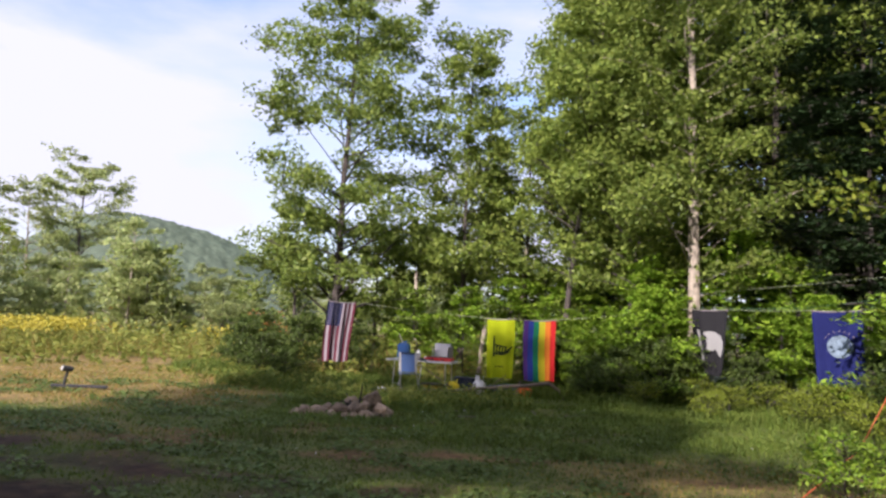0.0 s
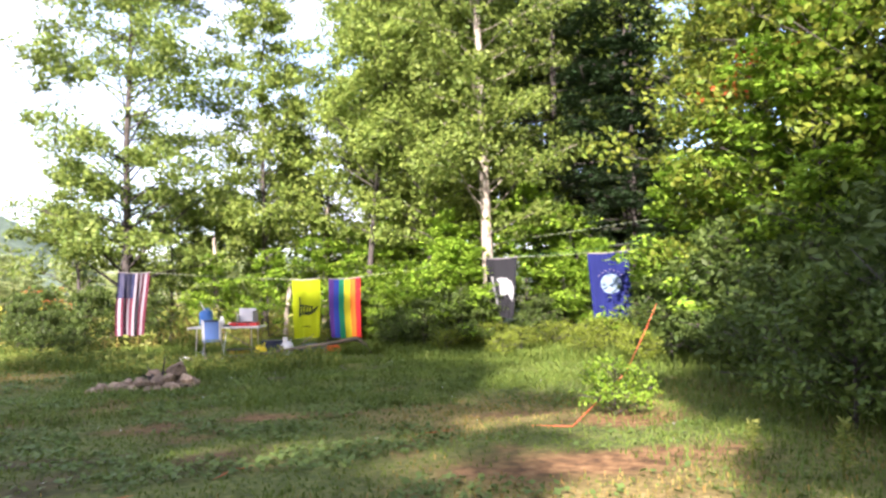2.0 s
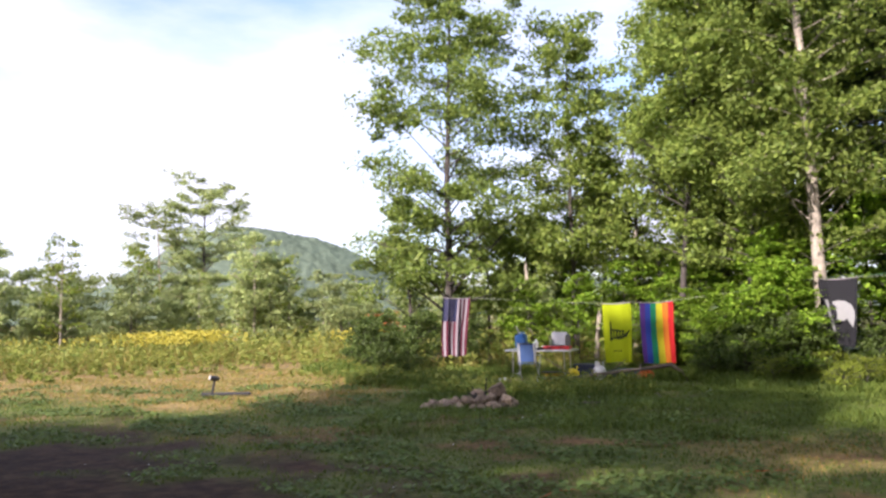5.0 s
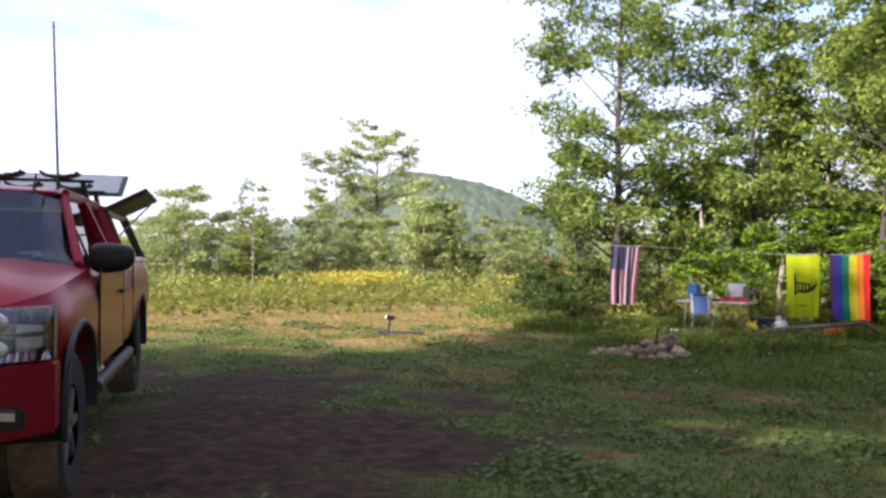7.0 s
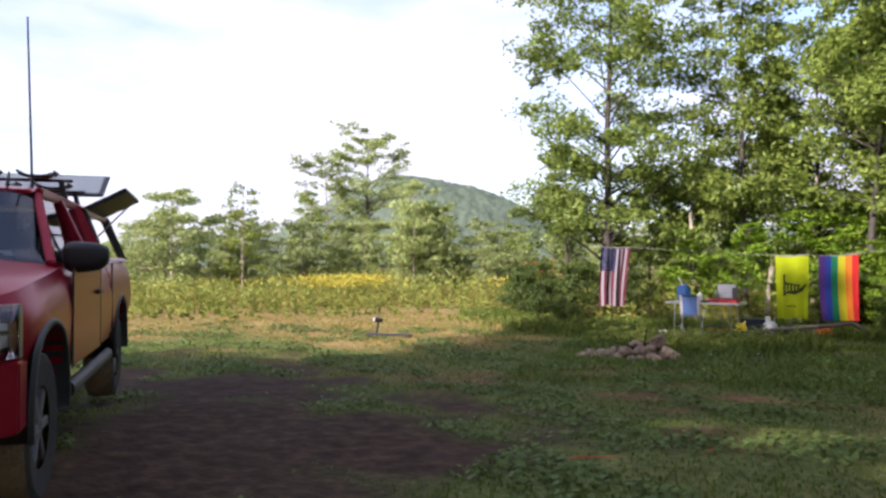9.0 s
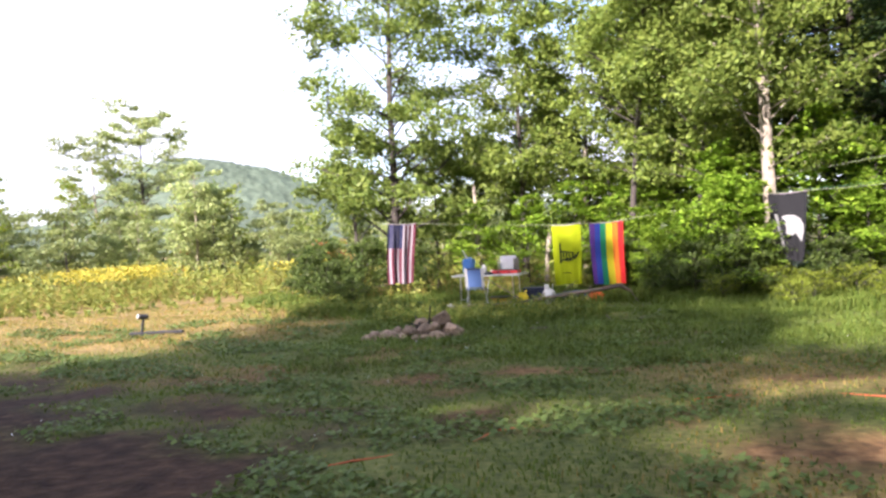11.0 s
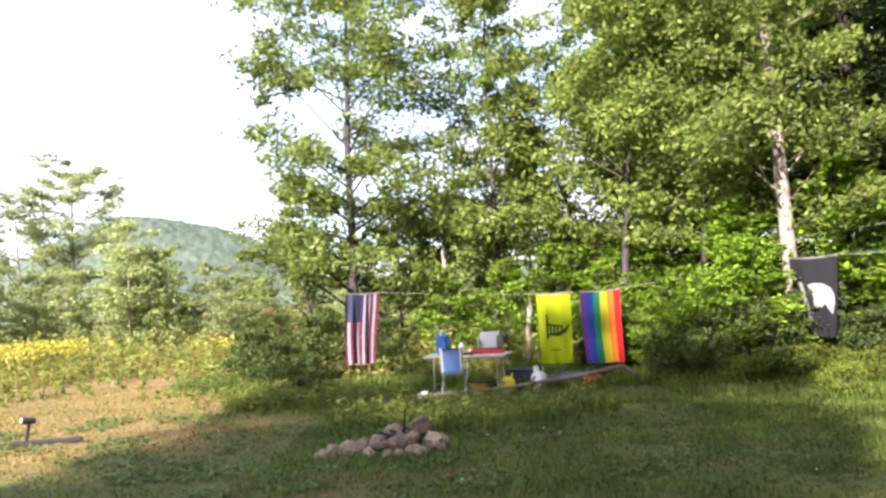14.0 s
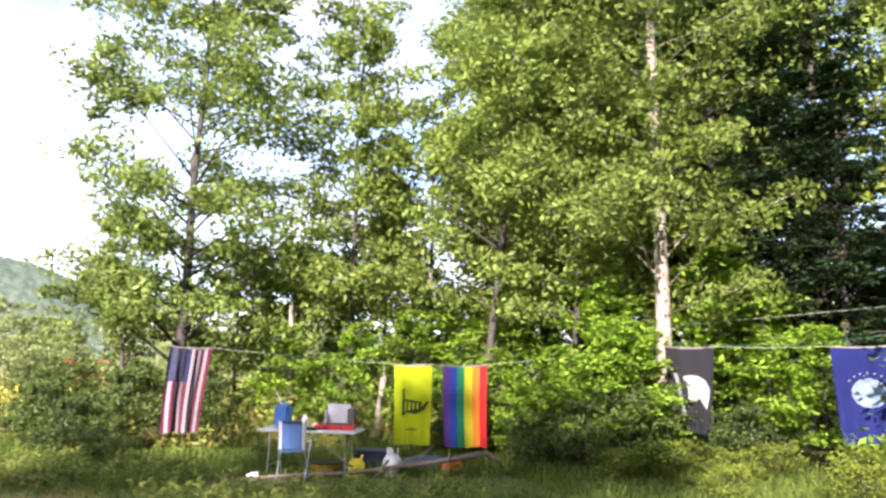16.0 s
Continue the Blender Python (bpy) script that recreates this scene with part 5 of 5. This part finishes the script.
bed = part("bed", loft([(-2.87, half(1.0, 0.46, 1.23, 0.0)), (-3.65, half(1.0, 0.47, 1.235, 0.0)), (-4.80, half(0.985, 0.52, 1.235, 0.0))]), PAINT, truck)
cut_wells(bed, [(-3.65, 0.50)])
shade(bed)
# wheel-well linings and flares
for x in (0, -3.65):
    for side in (1, -1):
        bm = bmesh.new()
        n = 22
        rings = []
        for i in range(n + 1):
            a = math.pi * (-0.08 + 1.16 * i / n)
            rings.append([bm.verts.new((x + math.cos(a) * r, side * y, 0.36 + math.sin(a) * r)) for r, y in ((0.50, 0.60), (0.50, 1.012), (0.545, 1.012), (0.56, 0.99))])
        for a, b in zip(rings[:-1], rings[1:]):
            for i in range(3):
                bm.faces.new((a[i], a[i + 1], b[i + 1], b[i]))
        part("wheel_arch", bm, TRIM, truck, smooth=True)


def wheel(x, side):
    hub = part("wheel", rod((0, -0.10, 0), (0, 0.10, 0), 0.09, sides=16), ALLOY, truck)
    prof = [(0.235, -0.12), (0.38, -0.138), (0.415, -0.12), (0.427, -0.07), (0.43, 0), (0.427, 0.07), (0.415, 0.12), (0.38, 0.138), (0.235, 0.12)]
    n = 44
    v, f, mi = [], [], []
    for i in range(n):
        a = 6.2832 * i / n
        for k, (r, y) in enumerate(prof):
            rr = r + (0.009 if (i + k) % 2 and 2 <= k <= 6 else 0.0)
            v.append((math.cos(a) * rr, y, math.sin(a) * rr))
    m = len(prof)
    for i in range(n):
        for k in range(m - 1):
            f.append((i * m + k, i * m + k + 1, (i + 1) % n * m + k + 1, (i + 1) % n * m + k))
            mi.append(1 if 2 <= k <= 5 else 0)
    tyre = mesh_ob("tyre", v, f, [RUBBER, MUD], hub)
    tyre.data.polygons.foreach_set("material_index", mi)
    bm = bmesh.new()
    rod((0, -0.11, 0), (0, 0.085, 0), 0.238, sides=32, bm=bm)
    part("rim", bm, TRIM, hub)
    for k in range(6):
        a = k * 60
        part("spoke", box(0.20, 0.03, 0.06, (math.cos(radians(a)) * 0.13, side * 0.10, math.sin(radians(a)) * 0.13), (0, -a, 0)), ALLOY, hub, bevel=0.006)
    hub.location = (x, side * 0.825, 0.425)


for x in (0, -3.65):
    for side in (1, -1):
        wheel(x, side)

# front end: grille, lamps, bumper
LAMP_CASE = plain("lamp_housing", (0.20, 0.19, 0.19), 0.35, 0.6)


def wrapped(side, y0, y1, z0, z1, thick, out, n=9):
    """A panel that wraps round the corner of the front: out(y) says how far forward it stands."""
    bm = bmesh.new()
    cols = []
    for i in range(n + 1):
        y = y0 + (y1 - y0) * i / n
        x = out(y)
        cols.append([bm.verts.new((x - dx, side * y, z)) for dx, z in ((0, z0), (0, z1), (thick, z1), (thick, z0))])
    for a, b in zip(cols[:-1], cols[1:]):
        for k in range(4):
            bm.faces.new((a[k], a[(k + 1) % 4], b[(k + 1) % 4], b[k]))
    bm.faces.new(cols[0])
    bm.faces.new(cols[-1][::-1])
    bmesh.ops.recalc_face_normals(bm, faces=bm.faces)
    return bm


def round_bar(width, deep, tall, x, z):
    """A bar across the front with an oval section."""
    bm = rod((0, -width / 2, 0), (0, width / 2, 0), 1.0, sides=16)
    for v in bm.verts:
        v.co = (x + v.co.x * deep, v.co.y, z + v.co.z * tall)
    return bm


def dome(x, y, z, r, deep):
    bm = bmesh.new()
    bmesh.ops.create_uvsphere(bm, u_segments=20, v_segments=12, radius=1.0)
    for v in bm.verts:
        v.co = (x + v.co.x * deep, y + v.co.y * r, z + v.co.z * r)
    return bm


part("grille_back", box(0.05, 1.26, 0.40, (0.80, 0, 0.885)), MESH_K, truck, bevel=0.01)
for z, h in ((1.068, 0.030), (0.965, 0.022), (0.80, 0.022), (0.70, 0.030)):
    part("grille_bar", round_bar(1.30, 0.026, h * 0.62, 0.836, z), CHROME, truck, smooth=True)
# chrome darkened and browned: the mirrored ground is put into its colour
CHROME_GROUND = plain("ground_toned_chrome", (0.34, 0.31, 0.30), 0.25, 0.9)
part("grille_band", box(0.05, 1.30, 0.10, (0.828, 0, 0.883)), CHROME_GROUND, truck, bevel=0.02)
for side in (1, -1):
    part("grille_end", box(0.055, 0.03, 0.38, (0.822, side * 0.648, 0.885), (side * 8, 0, 0)), CHROME, truck, bevel=0.01)
    for zz in (1.015, 0.75):
        for k in range(5):
            part("grille_slat", box(0.02, 0.008, 0.07, (0.832, side * (0.11 + 0.11 * k), zz)), TRIM, truck)
    hl = part("headlight", wrapped(side, 0.665, 0.975, 0.705, 1.065, 0.06, lambda y: 0.842 - 0.9 * max(0, y - 0.62) ** 1.6), LAMP_CASE, truck, bevel=0.0)
    for zz in (0.975, 0.80):
        part("reflector", dome(0.840, side * 0.742, zz, 0.066, 0.013), REFLECTOR, hl, smooth=True)
        part("bulb", dome(0.851, side * 0.742, zz, 0.024, 0.008), CHROME, hl, "bright bulb shield", smooth=True)
        part("reflector", wrapped(side, 0.825, 0.93, zz - 0.07, zz + 0.07, 0.012, lambda y: 0.852 - 0.9 * max(0, y - 0.62) ** 1.6), REFLECTOR, hl)
    part("divider", wrapped(side, 0.67, 0.95, 0.882, 0.894, 0.012, lambda y: 0.858 - 0.9 * max(0, y - 0.62) ** 1.6), CHROME, hl)
    part("signal", wrapped(side, 0.935, 0.972, 0.73, 1.04, 0.012, lambda y: 0.853 - 0.9 * max(0, y - 0.62) ** 1.6), AMBER, hl)
    part("lens", wrapped(side, 0.665, 0.975, 0.705, 1.065, 0.006, lambda y: 0.868 - 0.9 * max(0, y - 0.62) ** 1.6), LENS, hl, smooth=True).visible_shadow = False
    part("bumper_end", wrapped(side, 0.655, 0.985, 0.39, 0.69, 0.16, lambda y: 0.955 - 0.95 * max(0, y - 0.62) ** 1.35), PAINT, truck, "red painted bumper end", bevel=0.012)
    fog = part("fog_lamp", box(0.03, 0.22, 0.085, (0.925, side * 0.80, 0.485), (0, 0, side * -17)), TRIM, truck, bevel=0.012)
    part("lens", box(0.02, 0.13, 0.05, (0.937, side * 0.815, 0.492), (0, 0, side * -17)), REFLECTOR, fog, bevel=0.012)
part("bumper", box(0.22, 1.335, 0.15, (0.86, 0, 0.565)), CHROME_GROUND, truck, bevel=0.045)
part("bumper_step", round_bar(1.32, 0.085, 0.034, 0.865, 0.640), CHROME, truck, smooth=True)
part("bumper_slot", box(0.02, 0.62, 0.030, (0.968, 0, 0.575)), TRIM, truck, bevel=0.008)
# dam paler than the black trim: veiling glare is put into its colour
part("air_dam", box(0.20, 1.33, 0.17, (0.83, 0, 0.455)), plain("glare_lifted_plastic", (0.085, 0.066, 0.068), 0.6), truck, bevel=0.03)
part("skid_strip", box(0.02, 0.9, 0.012, (0.935, 0, 0.415)), GREY_METAL, truck)
plate = part("number_plate", box(0.012, 0.305, 0.155, (0.957, 0, 0.405)), WHITE_P, truck, "pale number plate with dark bars", bevel=0.004)
for k in range(6):
    part("bars", box(0.004, 0.026, 0.075, (0.965, -0.11 + 0.044 * k, 0.402)), TRIM, plate)
badge = part("badge", box(0.02, 0.20, 0.055, (0.858, 0, 0.885)), GOLDEN, truck, "gold badge in a chrome surround", bevel=0.006)
part("surround", box(0.014, 0.225, 0.078, (0.855, 0, 0.885)), CHROME, badge, bevel=0.01)
part("underbody", box(4.9, 1.1, 0.20, (-2.1, 0, 0.42)), TRIM, truck, bevel=0.02)

# cab: pillars, roof, glass, inside
BELT, ROOF = 1.215, 1.80
def bar(a, b, w, d, name, material=PAINT, label=""):
    a, b = Vector(a), Vector(b)
    m = Matrix.Translation((a + b) / 2) @ (b - a).to_track_quat("Z", "Y").to_matrix().to_4x4()
    bm = bmesh.new()
    bmesh.ops.create_cube(bm, size=1, matrix=m @ Matrix.Diagonal((w, d, (b - a).length, 1)))
    return part(name, bm, material, truck, label, bevel=0.012)


def pane(name, corners, bulge=(0, 0, 0), n=6, parent=None):
    """A slightly bowed sheet of glass between four corners (a, b along the foot; c, d along the top)."""
    a, b, c, d = (Vector(p) for p in corners)
    bow = Vector(bulge)
    bm = bmesh.new()
    rows = []
    for j in range(n + 1):
        row = []
        for i in range(n + 1):
            u, w = i / n, j / n
            p = a.lerp(b, u).lerp(d.lerp(c, u), w) + bow * (4 * u * (1 - u))
            row.append(bm.verts.new(p))
        rows.append(row)
    for j in range(n):
        for i in range(n):
            bm.faces.new((rows[j][i], rows[j][i + 1], rows[j + 1][i + 1], rows[j + 1][i]))
    o = part(name, bm, GLASS, parent or truck, smooth=True)
    o.visible_shadow = False
    return o



def mirror_shell(side):
    """A rounded, slightly squared mirror housing."""
    bm = bmesh.new()
    bmesh.ops.create_uvsphere(bm, u_segments=20, v_segments=14, radius=1.0)
    for v in bm.verts:
        q = [math.copysign(abs(c) ** 0.62, c) for c in v.co]
        v.co = (-0.84 + q[0] * 0.085, side * (1.055 + q[1] * 0.15), 1.272 + q[2] * (0.105 - 0.012 * q[1]))
    return bm


for side in (1, -1):
    bar((-0.60, side * 0.89, BELT - 0.02), (-1.33, side * 0.70, ROOF), 0.06, 0.07, "pillar")
    bar((-1.93, side * 0.925, BELT - 0.02), (-1.98, side * 0.72, ROOF), 0.05, 0.09, "pillar")
    bar((-2.80, side * 0.925, BELT - 0.02), (-2.76, side * 0.72, ROOF), 0.06, 0.12, "pillar")
    bar((-1.28, side * 0.72, ROOF + 0.005), (-2.80, side * 0.72, ROOF + 0.01), 0.06, 0.07, "roof_rail")
    bar((-0.98, side * 0.91, BELT), (-1.14, side * 0.78, 1.60), 0.02, 0.03, "quarter_post", TRIM)
    pane("side_window", [(-0.80, side * 0.915, BELT), (-1.92, side * 0.925, BELT), (-1.96, side * 0.735, ROOF - 0.03), (-1.36, side * 0.725, ROOF - 0.03)])
    pane("side_window", [(-1.96, side * 0.925, BELT), (-2.76, side * 0.925, BELT), (-2.74, side * 0.735, ROOF - 0.03), (-2.0, side * 0.735, ROOF - 0.03)])
    dr = part("door", box(1.28, 0.012, 0.68, (-1.32, side * 1.0, 0.84)), PAINT, truck, bevel=0.005)
    part("handle", box(0.20, 0.04, 0.045, (-1.78, side * 1.022, 1.03)), TRIM, dr, "black door handle", bevel=0.012)
    part("door_seam", box(0.012, 0.012, 0.70, (-0.665, side * 1.002, 0.84)), TRIM, truck)
    part("door_seam", box(0.012, 0.012, 0.70, (-1.985, side * 1.002, 0.84)), TRIM, truck)
    part("door_seam", box(0.014, 0.012, 0.74, (-2.855, side * 0.998, 0.84)), TRIM, truck)
    part("belt_trim", box(2.0, 0.014, 0.022, (-1.85, side * 0.955, 1.215)), TRIM, truck)
    part("side_step", rod((-0.7, side * 0.97, 0.38), (-2.75, side * 0.97, 0.38), 0.045, sides=12), TRIM, truck)
    mir = part("mirror", mirror_shell(side), TRIM, truck, "black door mirror", smooth=True)
    part("mirror_arm", box(0.07, 0.14, 0.07, (-0.85, side * 0.95, 1.25)), TRIM, mir, bevel=0.015)
pane("windshield", [(-0.57, 0.86, BELT - 0.01), (-0.57, -0.86, BELT - 0.01), (-1.28, -0.68, ROOF), (-1.28, 0.68, ROOF)], (0.10, 0, 0.02), 24)
pane("rear_window", [(-2.80, 0.86, BELT), (-2.80, -0.86, BELT), (-2.76, -0.68, ROOF), (-2.76, 0.68, ROOF)])
rf = part("roof", loft([(-1.24, [(0.02, ROOF - 0.01), (0.66, ROOF - 0.01), (0.70, ROOF + 0.005), (0.64, ROOF + 0.02), (0.02, ROOF + 0.035)]), (-1.45, [(0.02, ROOF), (0.72, ROOF), (0.75, ROOF + 0.02), (0.68, ROOF + 0.055), (0.02, ROOF + 0.085)]), (-2.1, [(0.02, ROOF), (0.73, ROOF), (0.76, ROOF + 0.025), (0.68, ROOF + 0.07), (0.02, ROOF + 0.10)]), (-2.82, [(0.02, ROOF), (0.72, ROOF), (0.75, ROOF + 0.02), (0.67, ROOF + 0.055), (0.02, ROOF + 0.08)])]), PAINT, truck)
shade(rf, 60)
part("dashboard", box(0.42, 1.62, 0.22, (-0.92, 0, 1.10)), TRIM, truck, bevel=0.05)
part("map_sheet", box(0.26, 0.36, 0.006, (-0.86, -0.28, 1.30), (0, -38, 12)), PAPER, truck, "pale paper sheet lying behind the windshield")
part("sticker", box(0.006, 0.13, 0.05, (-0.70, 0.60, 1.285), (0, -38, 0)), PAPER, truck, "small pale sticker on the glass")
for side in (1, -1):
    part("front_seat", box(0.16, 0.50, 0.62, (-1.62, side * 0.40, 1.18), (0, -12, 0)), SEAT, truck, bevel=0.05)
    part("headrest", box(0.10, 0.26, 0.18, (-1.70, side * 0.40, 1.56)), SEAT, truck, bevel=0.04)
part("rear_bench", box(0.16, 1.5, 0.60, (-2.62, 0, 1.15), (0, -8, 0)), SEAT, truck, bevel=0.05)
ring = Tubes()
ring.add([(-1.12 + 0.05 * math.sin(a), 0.40 + 0.18 * math.cos(a), 1.18 + 0.17 * math.sin(a)) for a in [6.2832 * k / 24 for k in range(25)]], [0.014] * 25, 6)
ring.ob("steering_wheel", TRIM, truck)
part("inner_mirror", box(0.03, 0.24, 0.06, (-1.18, 0, 1.68)), TRIM, truck, bevel=0.01)
part("wiper", rod((-0.58, 0.10, 1.235), (-0.66, 0.62, 1.275), 0.008), TRIM, truck)
part("wiper", rod((-0.58, -0.62, 1.235), (-0.64, -0.10, 1.275), 0.008), TRIM, truck)

# cap over the bed, with its windows swung up
for side in (1, -1):
    bar((-2.95, side * 0.93, 1.23), (-2.98, side * 0.76, 1.80), 0.05, 0.09, "cap_pillar", TRIM)
    bar((-4.74, side * 0.93, 1.23), (-4.60, side * 0.76, 1.80), 0.06, 0.10, "cap_pillar", TRIM)
    bar((-2.95, side * 0.94, 1.25), (-4.74, side * 0.94, 1.25), 0.06, 0.05, "cap_rail")
    bar((-2.98, side * 0.765, 1.78), (-4.60, side * 0.765, 1.78), 0.05, 0.07, "cap_rail")
    sash = part("cap_window", box(1.35, 0.50, 0.045, (-3.80, side * 0.95, 1.90), (side * 26, 0, 0)), TRIM, truck, "dark framed cap window swung up", bevel=0.01)
    part("strut", rod((-3.3, side * 0.86, 1.50), (-3.3, side * 1.22, 1.90), 0.009), STEEL, sash)
cr = part("cap_roof", loft([(-2.93, [(0.02, 1.79), (0.74, 1.79), (0.79, 1.81), (0.70, 1.85), (0.02, 1.88)]), (-3.8, [(0.02, 1.79), (0.75, 1.79), (0.80, 1.815), (0.71, 1.87), (0.02, 1.91)]), (-4.66, [(0.02, 1.79), (0.74, 1.79), (0.78, 1.81), (0.70, 1.86), (0.02, 1.89)])]), PAINT, truck)
shade(cr, 60)
# dark board added in place of the cap's dim inside, blocks light from behind
part("cap_front", box(0.03, 1.5, 0.52, (-2.92, 0, 1.50)), TRIM, truck)
hatch = part("rear_hatch", box(0.70, 1.50, 0.03, (-4.92, 0, 2.20), (0, 24, 0)), TRIM, truck, "raised dark glass rear hatch", bevel=0.01)
part("pane", box(0.60, 1.38, 0.036, (-4.92, 0, 2.201), (0, 24, 0)), plain("sky_glass", (0.22, 0.26, 0.28), 0.08), hatch)
part("tailgate", box(0.05, 1.6, 0.55, (-4.83, 0, 0.95)), PAINT, truck, bevel=0.015)
part("rear_bumper", box(0.16, 1.86, 0.16, (-4.94, 0, 0.58)), CHROME, truck, bevel=0.03)
# roof rack with boat saddles, whip aerial
for x, z, wide_r in ((-3.40, 2.10, 1.22), (-4.20, 2.06, 1.22)):
    bx = part("rack_bar", box(0.055, wide_r, 0.028, (x, 0, z)), TRIM, truck, bevel=0.01)
    for side in (1, -1):
        part("foot", box(0.07, 0.05, 0.24, (x, side * 0.52, z - 0.11), (side * 14, 0, 0)), TRIM, bx, bevel=0.012)
        for lean_in in (1, -1):
            bm = bmesh.new()
            for k in range(4):
                u = 0.03 + 0.045 * k
                box(0.20, 0.05, 0.022, (x, side * 0.27 + lean_in * u, z + 0.03 + 0.22 * u * u / 0.165), (lean_in * 16 * k, 0, 0), bm)
            part("saddle", bm, TRIM, bx, "padded dark boat saddle")
an = part("aerial", rod((-1.50, 0.63, ROOF + 0.02), (-1.60, 0.56, ROOF + 1.36), 0.011, 0.007, 8), TRIM, truck, "tall thin whip aerial")
part("aerial_base", rod((-1.50, 0.63, ROOF), (-1.506, 0.628, ROOF + 0.12), 0.022, 0.014, 10), TRIM, an)
part("roof_fin", rod((-1.38, 0.48, ROOF + 0.06), (-1.42, 0.48, ROOF + 0.16), 0.016, 0.008, 8), TRIM, truck)
# the suspension is raised: the body sits higher over its wheels, the cab is low
for o in truck.children_recursive:
    if o.name.split(".")[0] in ("wheel", "tyre", "rim", "spoke"):
        continue
    co = np.empty(3 * len(o.data.vertices))
    o.data.vertices.foreach_get("co", co)
    co[2::3] = np.interp(co[2::3], [0.30, 0.38, 0.50, 0.70, 0.86, 1.07, 1.215, 1.80, 3.6], [0.44, 0.52, 0.68, 0.90, 1.01, 1.17, 1.375, 1.885, 3.72])
    if "mirror" not in o.name or o.name.startswith("inner"):
        co[1::3] *= np.interp(co[2::3], [1.36, 1.46], [1.0, 0.93])
    o.data.vertices.foreach_set("co", co)
    o.data.update()
truck.matrix_basis = pose(-3.996, 2.504, 0.028, 0, 0, -50.0)

# white flower heads scattered in the grass
f_rng = np.random.default_rng(77)
fx, fy = f_rng.uniform(-4, 4.5, 70), f_rng.uniform(5.5, 15.5, 70)
f_c = np.stack([fx, fy, height(fx, fy) + f_rng.uniform(0.06, 0.16, 70)], -1)
tagged(leaves_ob("clover_flowers", f_c, f_rng.uniform(0.015, 0.028, 70), WHITE_P, f_rng, up=1.0, slim=0.9), "tiny white clover flowers in the grass", "flowers", kind="stuff")
